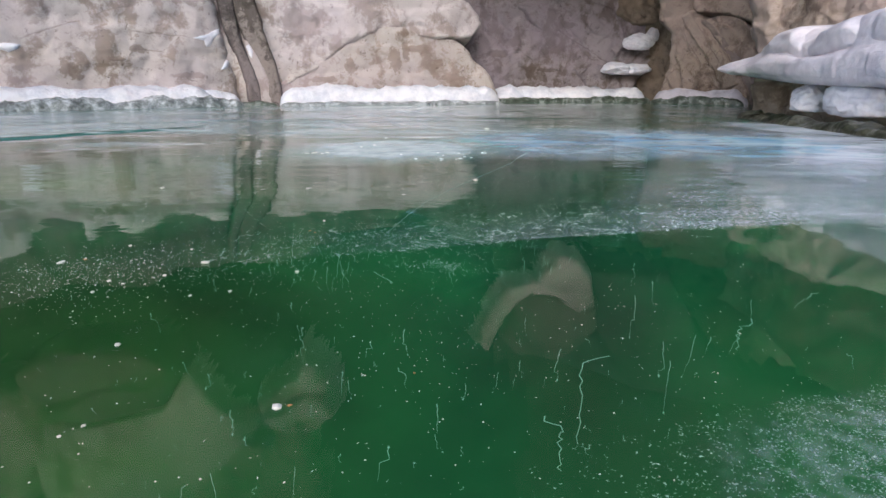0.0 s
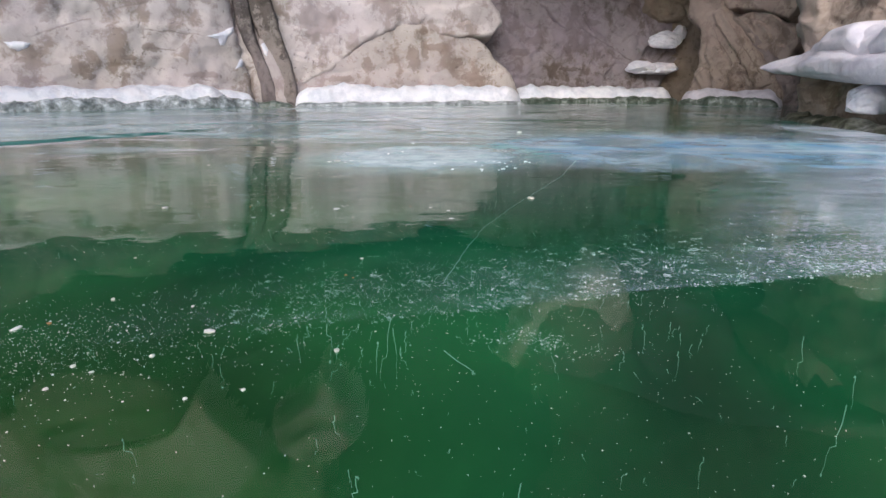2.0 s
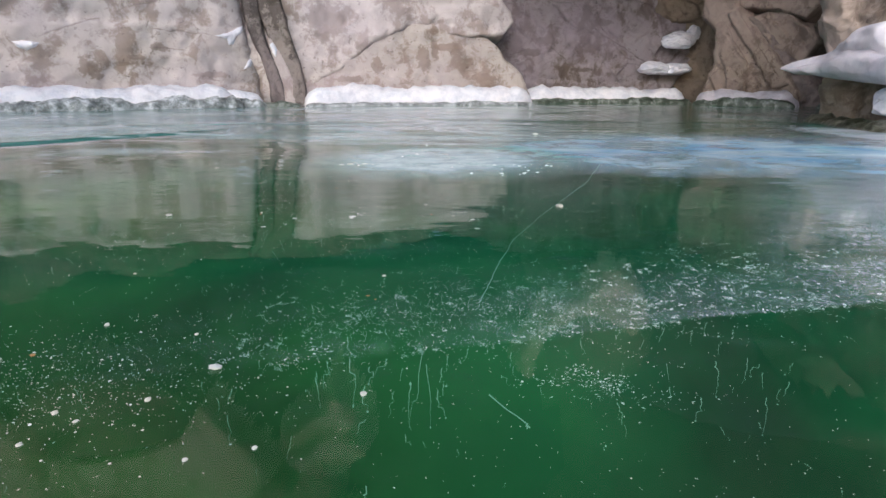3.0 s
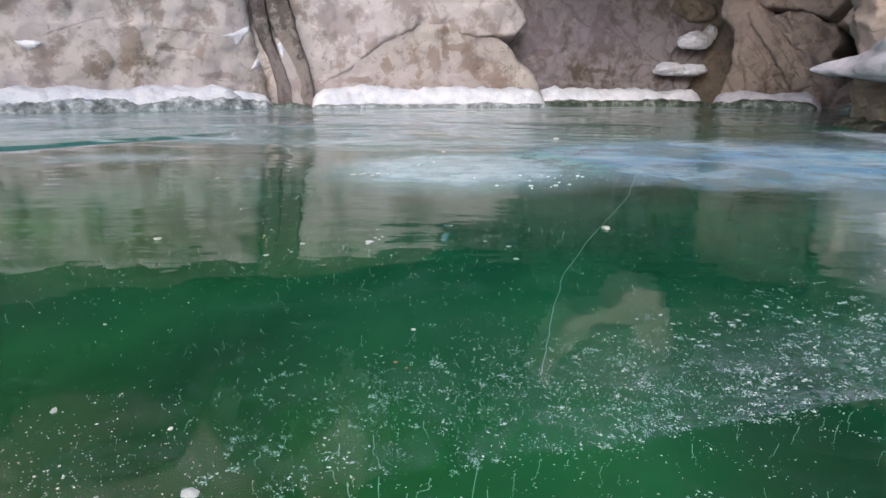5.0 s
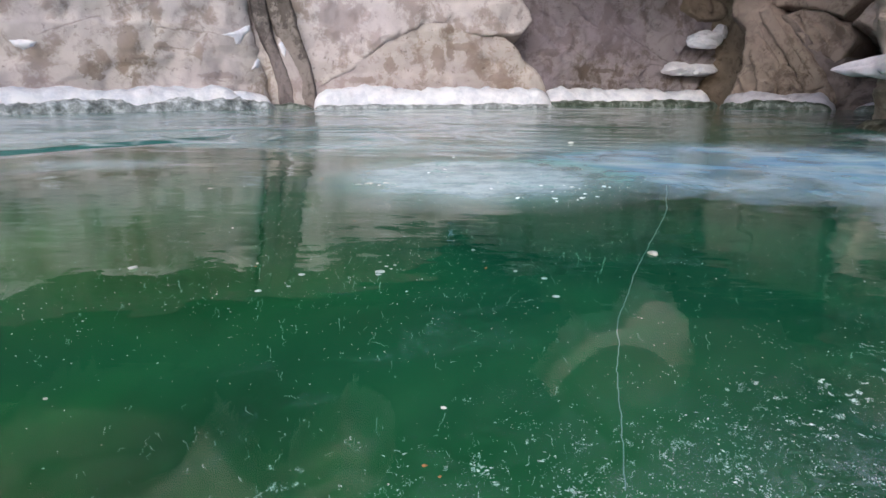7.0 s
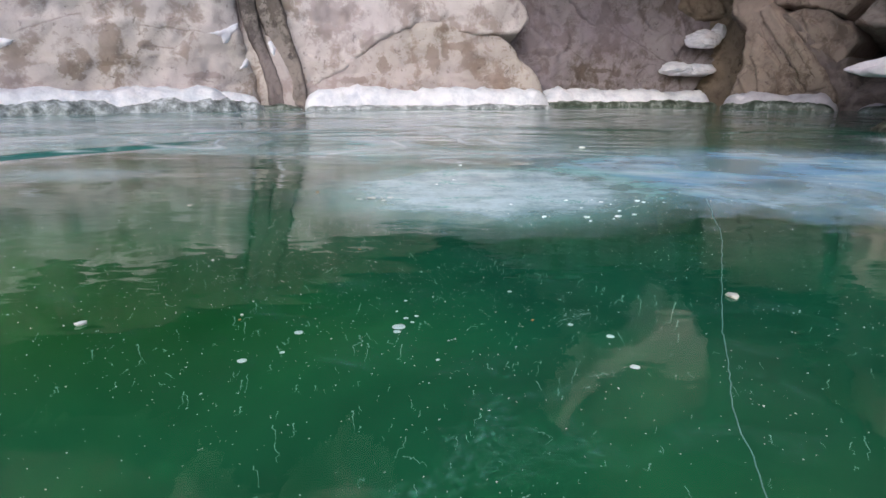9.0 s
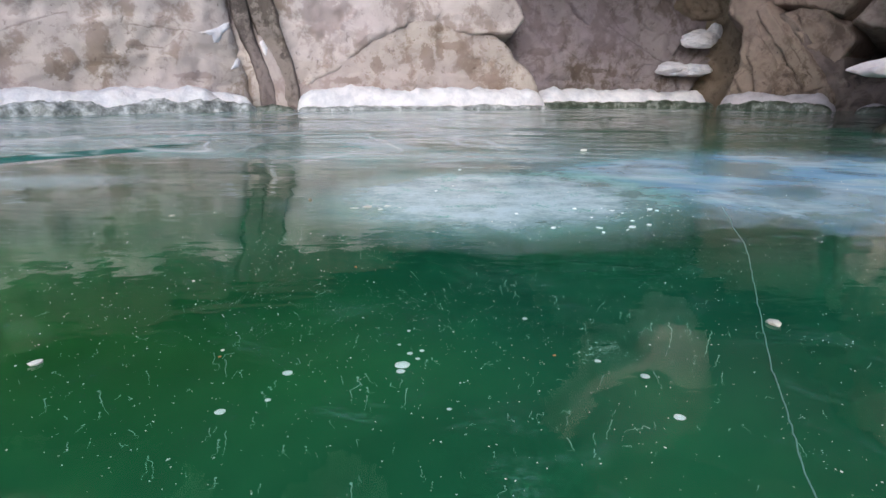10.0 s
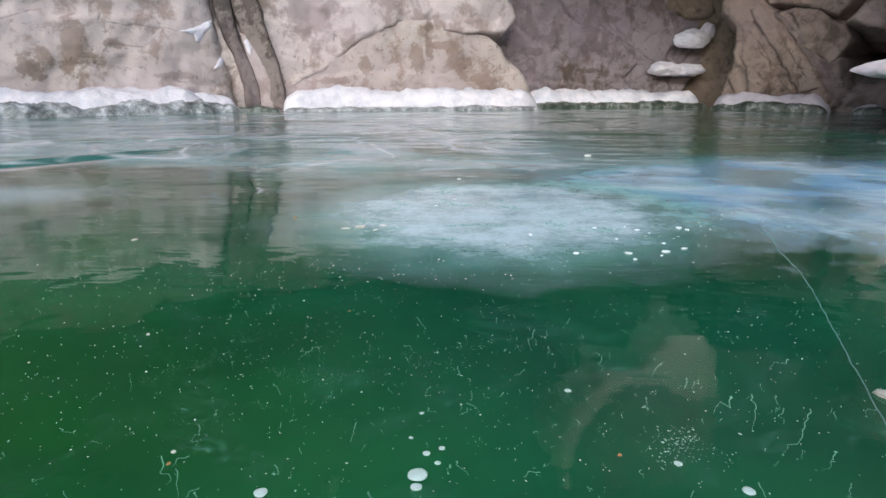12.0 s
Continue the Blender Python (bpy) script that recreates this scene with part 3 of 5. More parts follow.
    faces = [(k, k + 1, k + nu + 1, k + nu) for j in range(nv - 1) for i in range(nu - 1) for k in [j * nu + i] if keep[k] or keep[k + nu + 1]]
    used = sorted({k for f in faces for k in f})
    index = {k: i for i, k in enumerate(used)}
    ob = mesh_object(name, [verts[k] for k in used], [tuple(index[k] for k in f) for f in faces], material)
    ob.parent = parent
    return tagged(ob, label) if parent else tagged(ob, label, "rock")


def polyline(points, step):
    """Evenly spaced points along a smooth line."""
    ps = [Vector(p) for p in points]
    ps = [ps[0] * 2 - ps[1], *ps, ps[-1] * 2 - ps[-2]]
    fine = []
    for a, b, c, d in zip(ps, ps[1:], ps[2:], ps[3:]):
        k = max(2, int((c - b).length / step))
        for i in range(k):
            t = i / k
            fine.append(0.5 * (2 * b + (c - a) * t + (2 * a - 5 * b + 4 * c - d) * t * t + (3 * b - a - 3 * c + d) * t ** 3))
    fine.append(ps[-2])
    return fine


def bank(name, path, height, depth, material, seed, lumps=0.35, step=0.035, lift=0.0, ends=0.25, rings=18, label="", category="snow bank", parent=None, grain=0.05):
    """A lumpy bank of snow or ice along a line on the ice."""
    line = polyline([(*p, 0) for p in path], step)
    off = Vector((seed * 5.1, seed * 2.3, seed * 0.9))
    total = sum((b - a).length for a, b in zip(line, line[1:]))
    verts, faces, run = [], [], 0.0
    for i, c in enumerate(line):
        a, b = line[max(i - 1, 0)], line[min(i + 1, len(line) - 1)]
        if i:
            run += (c - line[i - 1]).length
        t = (b - a).normalized()
        n = Vector((t.y, -t.x, 0))
        k = min(1.0, min(run, total - run) / ends)
        end = math.sqrt(max(0.0, 1 - (1 - k) ** 2)) if ends else 1.0
        big = 1 + lumps * (noise.fractal(c * 1.3 + off, 1.0, 2.0, 4))
        for j in range(rings + 1):
            ang = math.pi * j / rings
            px = math.copysign(abs(math.cos(ang)) ** 0.8, math.cos(ang)) * depth * (0.35 + 0.65 * end) * (1.25 if ang < math.pi / 2 else 0.8)
            pz = (math.sin(ang) ** 0.75) * height * big * end
            v = c + n * px
            v.z = pz + lift - 0.03
            q = v * 3.2 + off
            d = lumps * 0.22 * noise.fractal(q, 1.0, 2.1, 4) + 0.05 * (0.6 - noise.voronoi(q * 0.9)[0][0]) + grain * (noise.noise(q * 5) * 0.5 + 0.4 * noise.noise(q * 11))
            v += (n * math.cos(ang) + Vector((0, 0, math.sin(ang)))) * d * (0.25 + math.sin(ang)) * min(1, height * 3)
            verts.append(v)
    w = rings + 1
    for i in range(len(line) - 1):
        for j in range(rings):
            faces.append((i * w + j, (i + 1) * w + j, (i + 1) * w + j + 1, i * w + j + 1))
    ob = mesh_object(name, verts, faces, material, parent=parent)
    return tagged(ob, label, category) if not parent else tagged(ob, label)


# ---------------------------------------------------------------- the lake
def lake():
    xs = [-400, -120, -40, -16, 16, 40, 120, 400]
    ys = [-400, -120, -40, -12, 20, 60, 200]
    verts = [(x, y, 0) for y in ys for x in xs]
    n = len(xs)
    faces = [(j * n + i, j * n + i + 1, (j + 1) * n + i + 1, (j + 1) * n + i) for j in range(len(ys) - 1) for i in range(n - 1)]
    ice = mesh_object("ice_sheet", verts, faces, LAKE_ICE, False)
    ice.visible_shadow = False
    tagged(ice, "clear green lake ice, glossy, with milky frozen patches", "ice", kind="structure")
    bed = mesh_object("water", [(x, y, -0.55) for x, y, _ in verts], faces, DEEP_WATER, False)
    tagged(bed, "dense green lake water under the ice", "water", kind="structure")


lake()

# ---------------------------------------------------------------- the cliff
LEFT = ((-8.6, 10.2), (-4.2, 13.4))
MID = ((-4.8, 13.3), (1.2, 15.0))
FRONT = ((-4.75, 13.12), (1.25, 14.82))
RECESS = ((0.8, 16.2), (5.6, 16.8))
FLANK = ((4.72, 15.75), (7.3, 13.5))
NEAR = ((4.5, 9.1), (5.1, 5.6))

pale_slab = rock("cliff_slab", *LEFT, [(-5.5, -0.4), (5.4, -0.4), (5.31, 0.43), (5.21, 0.96), (5.06, 1.6), (4.97, 2.0), (4.8, 2.9), (4.4, 3.05), (4.0, 2.7), (3.6, 2.6), (3.2, 2.95), (2.8, 3.0), (2.4, 2.7), (1.9, 2.85), (1.4, 2.5), (0.9, 2.75), (0.4, 2.85), (-0.2, 2.55), (-0.8, 2.6), (-2, 2.85), (-5.5, 3.0)], ROCK_PALE, 0.25, 0.30, 0.04, 0.10, seed=1, facet=0.2, grain=1.1, step=0.05,
     label="pale beige limestone slab with brown stains above the snow rim")
rock("rock_pillar", *FRONT, [(-0.12, 3.5), (0.02, 2.9), (0.14, 2.3), (0.18, 2.05), (0.25, 1.63), (0.43, 1.12), (0.60, 0.46), (0.63, -0.3), (0.93, -0.3), (0.88, 0.42), (0.75, 0.82), (0.57, 1.36), (0.53, 1.64), (0.48, 2.06), (0.36, 2.6), (0.15, 3.2), (-0.06, 3.6)], ROCK_PILLAR, 0.05, 0.035, 0.06, 0.035, step=0.02, seed=2, scale=2.0, wobble=0.45, facet=0.12, grain=0.9, beds=0.0,
     label="dark grey leaning rock pillar rooted in the ice", cut=0.15)
rock("rock_pillar", *FRONT, [(0.10, 3.5), (0.22, 3.0), (0.38, 2.5), (0.50, 2.07), (0.54, 1.64), (0.62, 1.40), (0.84, 1.04), (1.05, 0.46), (1.07, -0.3), (1.36, -0.3), (1.31, 0.43), (1.21, 0.95), (1.04, 1.52), (0.92, 2.07), (0.80, 2.6), (0.50, 3.2), (0.2, 3.7)], ROCK_PILLAR_PALE, 0.035, 0.03, 0.05, 0.03, step=0.02, seed=3, scale=2.0, wobble=0.45, facet=0.06, grain=0.9, beds=0.0,
     label="brown leaning rock pillar beside a pale cleft", cut=0.15)
strip = rock("rock_strip", (-4.74, 13.14), (1.26, 14.84), [(0.60, 1.32), (0.68, 1.32), (0.90, 0.98), (1.10, 0.45), (1.11, -0.3), (0.86, -0.3), (0.84, 0.45), (0.70, 0.85)], ROCK_ROSE, 0.01, 0.03, 0.05, 0.02, step=0.025, seed=5, scale=2.0, wobble=0.3, facet=0.05, grain=0.5, beds=0.0,
     label="pale rock strip between the two leaning pillars", cut=0.06)
rock("boulder", *MID, [(-0.35, -0.3), (1.25, -0.3), (1.3, 0.3), (2.3, 0.93), (3.61, 1.67), (3.94, 1.65), (4.96, 1.45), (5.3, 1.52), (5.84, 1.51), (6.06, 1.75), (6.0, 2.0), (5.8, 2.3), (5.3, 2.55), (4.4, 2.5), (3.9, 2.7), (3.4, 2.5), (2.9, 2.6), (2.4, 2.9), (1.9, 2.75), (1.3, 3.0), (0.6, 2.85), (-0.45, 2.95)], ROCK_PALE, 0.07, 0.07, 0.03, 0.09, seed=4, facet=0.2, grain=1.1,
     label="large pale beige overhanging boulder with brown stains")
rock("boulder", *MID, [(1.05, -0.4), (1.17, 0.42), (2.27, 1.02), (3.36, 1.64), (3.75, 1.74), (4.2, 1.68), (4.96, 1.50), (5.45, 1.46), (5.73, 1.25), (6.30, 0.72), (6.55, 0.22), (6.62, -0.4)], ROCK_ROSE, 0.08, 0.10, 0.0, 0.07, seed=5, facet=0.18, grain=1.0,
     label="rounded rosy limestone boulder behind the snow rim")
# unseen courses added above the cliff, coloured dark as if shaded
rock("upper_course", (-8.7, 10.34), (-4.3, 13.54), [(-5.5, 2.4), (5.0, 2.4), (4.8, 3.1), (4.5, 3.7), (3.6, 3.5), (2.9, 3.85), (1.6, 3.5), (0.4, 3.75), (-2, 3.5), (-5.5, 3.8)], ROCK_COURSE, 0.15, 0.25, 0.04, 0.14, seed=61, facet=0.35, grain=0.8, step=0.06,
     label="unseen rock course above the pale slab, shade in its dark colour")
rock("upper_course", (-4.86, 13.48), (1.14, 15.18), [(-0.8, 2.3), (4.6, 2.2), (4.0, 3.1), (3.2, 3.4), (2.2, 3.5), (1.4, 3.85), (-0.8, 3.7)], ROCK_COURSE, 0.15, 0.25, 0.04, 0.14, seed=62, facet=0.35, grain=0.8, step=0.06,
     label="unseen rock course above the boulder, shade in its dark colour")
recess = rock("rock_wall", *RECESS, [(-2.2, -0.4), (4.5, -0.4), (4.6, 0.3), (4.78, 0.5), (5.09, 0.89), (5.16, 1.16), (5.36, 1.89), (5.58, 2.31), (5.7, 4.3), (0.8, 4.2), (-2.2, 2.7)], ROCK_GREY, 0.12, 0.12, 0.02, 0.10, seed=6, strata=46, bed=0.55, facet=0.35, grain=0.9,
     label="grey brown recessed rock with slanting joints")
flank = rock("rock_flank", *FLANK, [(1.0, -0.4), (1.05, 0.21), (1.27, 0.78), (1.30, 1.3), (1.24, 1.65), (0.96, 1.94), (0.95, 2.25), (0.82, 2.6), (1.05, 2.95), (0.9, 3.3), (1.2, 3.7), (1.7, 3.5), (2.05, 3.1), (2.0, 2.8), (1.72, 2.5), (1.68, 2.12), (1.89, 1.87), (2.18, 1.5), (2.74, 0.83), (3.09, 0.33), (3.2, -0.4)], ROCK_BROWN, 0.08, 0.05, 0.10, 0.08, seed=7, strata=52, bed=0.36, facet=0.35, grain=0.7, step=0.03,
     label="tan brown rock flank with slanting cracks")
rock("rock_flank", (4.80, 15.84), (7.38, 13.59), [(1.7, -0.4), (1.75, 2.0), (2.20, 1.66), (2.70, 1.20), (2.95, 0.95), (3.12, 0.97), (3.28, 0.6), (3.42, 0.3), (3.5, -0.4)], ROCK_DARK, 0.10, 0.06, 0.08, 0.10, seed=27, strata=56, bed=0.20, facet=0.5, grain=0.35, step=0.03,
     label="dark grey slabby rock beside the tan flank")
rock("rock_block", (4.84, 15.89), (7.42, 13.64), [(1.95, 1.86), (2.2, 1.95), (2.56, 1.91), (2.85, 1.78), (3.10, 1.60), (3.24, 1.31), (3.08, 1.06), (2.95, 0.90), (2.5, 1.2)], ROCK_BROWN, 0.02, 0.03, 0.10, 0.04, seed=51, strata=40, bed=0.3, facet=0.5, grain=0.5, beds=0.0, step=0.025, cut=0.25,
     label="tan angular rock block over a black crevice")
rock("rock_ledge", *FLANK, [(1.58, 2.25), (1.80, 2.03), (2.05, 2.05), (2.49, 1.97), (2.8, 1.86), (3.04, 1.74), (3.12, 1.84), (3.34, 2.12), (3.40, 3.9), (1.58, 3.9)], ROCK_BROWN, 0.03, 0.04, 0.05, 0.06, seed=9, strata=40, facet=0.5, grain=0.7, step=0.03,
     label="tan rock slab hanging over a black crevice")
rock("rock_ledge", (4.62, 15.64), (7.2, 13.39), [(3.20, 1.66), (3.34, 1.86), (3.52, 2.06), (3.62, 2.3), (3.62, 3.9), (5.5, 3.9), (5.5, 1.38), (4.2, 1.42), (3.75, 1.46), (3.5, 1.52)], ROCK_OCHRE, 0.12, 0.08, 0.05, 0.10, seed=52, strata=40, facet=0.5, step=0.03,
     label="ochre rock hanging over a dark hollow")


def slab(mass, line, outline, out, material, seed, lean, strata):
    """A thin plate of rock standing proud of a larger face."""
    p0, p1 = Vector(line[0]), Vector(line[1])
    d = (p1 - p0).normalized()
    off = Vector((d.y, -d.x)) * out
    rock("slab", p0 + off, p1 + off, outline, material, 0.03, 0.05, lean, 0.05, seed=seed, strata=strata, bed=0.2, facet=0.2, grain=0.5, step=0.03, cut=0.10, wobble=1.6, parent=mass)


slab(flank, FLANK, [(1.26, 1.50), (1.42, 1.74), (1.72, 1.34), (1.98, 0.86), (2.05, 0.25), (1.62, 0.2), (1.56, 0.8)], 0.05, ROCK_BROWN, 41, 0.10, 52)
slab(flank, FLANK, [(1.50, 1.95), (1.72, 2.04), (2.0, 1.68), (2.45, 1.08), (2.88, 0.42), (2.52, 0.3), (2.2, 0.92), (1.8, 1.5)], 0.07, ROCK_BROWN, 42, 0.10, 52)
slab(recess, RECESS, [(1.3, 2.4), (2.1, 2.4), (3.4, 1.05), (3.1, 0.62), (2.2, 1.5)], 0.08, ROCK_GREY, 44, 0.02, 46)
slab(recess, RECESS, [(2.9, 2.5), (3.9, 2.4), (4.4, 1.5), (4.1, 1.15), (3.3, 1.9)], 0.08, ROCK_GREY, 45, 0.02, 46)
slab(recess, RECESS, [(3.3, 1.0), (3.9, 0.9), (4.3, 0.3), (3.2, 0.25)], 0.06, ROCK_GREY, 46, 0.02, 46)
rock("rock_ledge", (0.76, 16.08), (5.56, 16.68), [(4.1, 2.2), (4.5, 1.98), (4.9, 2.02), (5.3, 1.9), (5.62, 1.78), (5.95, 1.72), (6.3, 1.9), (6.3, 3.4), (4.1, 3.4)], ROCK_CLEFT, 0.04, 0.05, 0.04, 0.10, seed=29, strata=50, bed=0.25, facet=0.8, grain=0.4, step=0.03, cut=0.3,
     label="brown stained rock closing the top of the cleft")
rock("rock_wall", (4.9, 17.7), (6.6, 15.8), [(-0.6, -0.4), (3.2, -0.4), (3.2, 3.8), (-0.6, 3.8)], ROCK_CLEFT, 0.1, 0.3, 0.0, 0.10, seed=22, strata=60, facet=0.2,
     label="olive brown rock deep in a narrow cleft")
rock("rock_flank", *FLANK, [(2.9, -0.4), (3.0, 0.3), (3.4, 0.55), (4.2, 0.6), (7.5, 0.9), (7.5, -0.4)], ROCK_DARK, 0.5, 0.4, 0.0, 0.14, seed=16,
     label="low dark rock under the hollow")
# back of the hollow, its darkness put into the colour
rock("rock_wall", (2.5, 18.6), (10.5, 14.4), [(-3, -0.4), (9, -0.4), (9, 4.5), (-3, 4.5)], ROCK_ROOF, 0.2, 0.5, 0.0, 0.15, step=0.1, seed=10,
     label="rock deep inside the hollow, coloured near black for shade")
rock("rock_wall", *NEAR, [(0.15, -0.3), (0.3, 0.30), (0.15, 0.62), (0.05, 1.0), (0.0, 1.6), (0.4, 2.0), (1.6, 2.15), (2.6, 1.9), (4.7, 2.0), (4.7, -0.3)], ROCK_OCHRE, 0.4, 0.35, 0.02, 0.12, seed=11, step=0.03, facet=0.5, grain=0.7,
     label="ochre brown rock wall behind the ice shelf")
rock("rock_wall", (4.66, 9.1), (5.26, 5.6), [(0.2, 1.4), (4.7, 1.4), (4.7, 3.2), (2.0, 3.4), (-0.1, 3.0), (0.0, 2.0)], ROCK_RIB, 0.3, 0.3, 0.02, 0.14, seed=55, step=0.05, facet=0.5,
     label="dark brown rock course above the ochre wall")
# unseen wall added between sun and flank to cast shade there
rock("rock_wall", (5.8, 9.6), (8.8, 9.4), [(0.1, -0.4), (4.0, -0.4), (4.0, 5.8), (0.6, 5.6), (0.2, 4.2), (0.1, 2.0)], ROCK_RIB, 0.2, 0.2, 0.0, 0.1, step=0.08, seed=31, cut=0.05,
     label="unseen dark brown rock wall added to shade the flank")
rock("rock_wall", (-14.5, 2.5), (-11.8, 8.6), [(-5, -0.4), (8, -0.4), (8, 4.0), (-5, 4.0)], ROCK_PALE, 0.4, 0.5, 0.0, 0.2, step=0.12, seed=12,
     label="pale limestone side wall of the cove")
rock("rock_headland", (8.3, 9.4), (14.5, 10.2), [(0, -0.4), (10, -0.4), (10, 5.5), (1.5, 5.5), (0, 3.2)], ROCK_RIB, 0.5, 0.6, 0.0, 0.25, step=0.12, seed=15,
     label="dark brown rock headland closing the cove")


def roof():
    """The unseen overhang above the cliff, rising steeply to its lip; shade is in its dark colour."""
    xs = np.arange(-18, 15.01, 0.3)
    ys = np.arange(8.4, 19.81, 0.3)
    verts = []
    for y in ys:
        for x in xs:
            q = Vector((x, y, 0)) * 0.5
            # lowered on the right to keep sun off the recess and flank
            z = 8.6 - 1.6 * min(1, max(0, (x - 0.8) / 2.0)) - 1.0 * (y - 8.4) + 0.45 * noise.fractal(q, 1, 2, 5)
            verts.append((x, y, max(z, 4.1 + 0.1 * min(1, max(0, (x - 0.8) / 2.0)) + 0.35 * noise.noise(q * 2))))
    n, m = len(xs), len(ys)
    faces = [(j * n + i, (j + 1) * n + i, (j + 1) * n + i + 1, j * n + i + 1) for j in range(m - 1) for i in range(n - 1)]
    base = len(verts)
    for y in ys:
        for x in xs:
            verts.append((x, y + 0.2, 9.5 + 0.5 * (y - 8.4) + 0.6 * noise.noise(Vector((x, y, 3)) * 0.4)))
    faces += [(base + j * n + i, base + j * n + i + 1, base + (j + 1) * n + i + 1, base + (j + 1) * n + i) for j in range(m - 1) for i in range(n - 1)]
    faces += [(i, i + 1, base + i + 1, base + i) for i in range(n - 1)]
    for side, mat, label in ((0, ROCK_ROOF, "unseen overhanging rock roof, coloured near black for shade"), (1, ROCK_RIB, "unseen brown overhanging rock roof, lowered to block sun")):
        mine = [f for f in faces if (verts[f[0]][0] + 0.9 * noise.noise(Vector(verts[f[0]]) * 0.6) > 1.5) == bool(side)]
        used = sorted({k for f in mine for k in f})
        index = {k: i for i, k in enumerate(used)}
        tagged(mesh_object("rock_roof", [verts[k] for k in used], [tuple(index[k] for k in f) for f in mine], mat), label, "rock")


roof()
rock("rock_spur", (-6.0, 4.7), (0.0, 4.7), [(-8.0, 2.0), (-2.0, 2.15), (1.0, 2.0), (2.14, 2.1), (2.43, 2.24), (2.42, 2.58), (2.28, 2.92), (2.0, 3.5), (-2, 3.4), (-8, 3.5)], ROCK_OCHRE, 0.08, 0.06, 0.0, 0.07, step=0.03, seed=13, cut=0.05, wobble=0.5,
     label="ochre rock spur reaching out over the ice")
rock("rock_spur", (-6.0, 4.72), (0.0, 4.72), [(2.3, 2.50), (2.9, 2.52), (3.52, 2.40), (3.70, 2.12), (3.78, 1.97), (3.95, 2.24), (4.19, 2.57), (4.20, 2.81), (4.0, 3.06), (3.7, 3.3), (3.6, 3.6), (2.2, 3.7)], ROCK_CHALK, 0.05, 0.05, 0.0, 0.05, step=0.025, seed=53, cut=0.05, wobble=0.35, facet=0.3, grain=0.8,
     label="pale grey pointed rock spur reaching out over the ice")
rock("rock_spur", (-6.0, 4.82), (0.0, 4.82), [(3.7, 3.2), (4.05, 2.9), (4.28, 2.84), (4.45, 2.88), (4.60, 2.55), (4.78, 2.5), (4.76, 3.04), (4.90, 3.16), (4.86, 3.6), (3.7, 3.7)], ROCK_CLEFT, 0.06, 0.06, 0.0, 0.06, step=0.03, seed=54, cut=0.05, wobble=0.5,
     label="olive brown rock end of the pale spur")
rock("dark_boulder", (-6.0, 4.6), (0.0, 4.6), [(2.28, 2.0), (2.6, 1.80), (3.0, 1.72), (3.44, 1.72), (3.68, 1.84), (3.72, 2.02), (3.56, 2.32), (3.2, 2.42), (2.85, 2.48), (2.5, 2.42)], ROCK_RIB, 0.12, 0.12, 0.0, 0.06, step=0.03, seed=18, cut=0.06, wobble=0.5,
     label="dark rounded rock knob on the pale spur")
rock("boulder", (-6.0, 4.7), (0.0, 4.7), [(4.34, 2.40), (4.56, 2.18), (4.72, 2.06), (4.84, 1.86), (4.92, 1.92), (4.90, 2.02), (5.0, 2.0), (5.02, 2.24), (5.06, 2.46), (4.92, 2.64), (4.6, 2.68), (4.42, 2.56)], ROCK_CHALK, 0.08, 0.06, 0.0, 0.05, step=0.025, seed=19, cut=0.06, wobble=0.5, facet=0.4, grain=0.3,
     label="rounded chalky rock knob beside the pale spur")
rock("wedged_boulder", (0.0, 6.5), (6.0, 6.5), [(0.42, 2.62), (0.62, 2.18), (0.85, 1.85), (1.22, 1.79), (1.33, 1.58), (1.5, 1.47), (1.72, 1.56), (1.82, 1.78), (1.84, 2.06), (1.64, 2.2), (1.48, 1.99), (1.15, 1.96), (0.92, 2.12), (0.74, 2.42), (0.6, 2.75)], ROCK_OCHRE, 0.08, 0.12, 0.0, 0.08, step=0.03, seed=14, cut=0.05,
     label="pale curved boulder wedged beside a dark rib")
rock("wedged_boulder", (0.0, 6.58), (6.0, 6.58), [(0.75, 2.5), (0.95, 2.08), (1.2, 1.93), (1.6, 1.96), (1.95, 2.1), (2.0, 2.5), (1.6, 2.9), (1.0, 2.8)], ROCK_RIB, 0.15, 0.2, 0.0, 0.10, step=0.035, seed=20, cut=0.05,
     label="brown boulder wedged beside a dark rib")
# near black so that its reflection in the ice stays dark
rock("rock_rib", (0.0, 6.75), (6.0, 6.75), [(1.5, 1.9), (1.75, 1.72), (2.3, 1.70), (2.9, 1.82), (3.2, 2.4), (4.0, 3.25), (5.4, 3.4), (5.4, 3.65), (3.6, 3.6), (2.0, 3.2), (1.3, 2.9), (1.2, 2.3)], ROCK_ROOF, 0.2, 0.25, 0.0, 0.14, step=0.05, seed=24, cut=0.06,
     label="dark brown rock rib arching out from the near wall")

# ---------------------------------------------------------------- snow and shore ice
def shore(path, height, depth, seed, label, foot=0.3, ice=FOOT_ICE, snow=SNOW, lumps=0.17):
    b = bank("snow_bank", path, height, depth, snow, seed, lumps=lumps, grain=0.02, ends=0.5, label=label)
    run = (Vector(path[-1]) - Vector(path[0])).normalized()
    fp = [(x + run.y * depth * 1.08, y - run.x * depth * 1.08) for x, y in path]
    bank("foot_ice", fp, height * foot * 0.8, depth * 0.42, ice, seed + 50, lumps=0.35, grain=0.05, parent=b, label="grey green glassy ice foot")
    return b


shore([(-10.6, 8.2), (-9.0, 9.6), (-7.4, 10.9), (-6.1, 11.85), (-4.75, 12.85)], 0.42, 0.36, 1, "crusted white snow bank at the foot of the slab", 0.62)
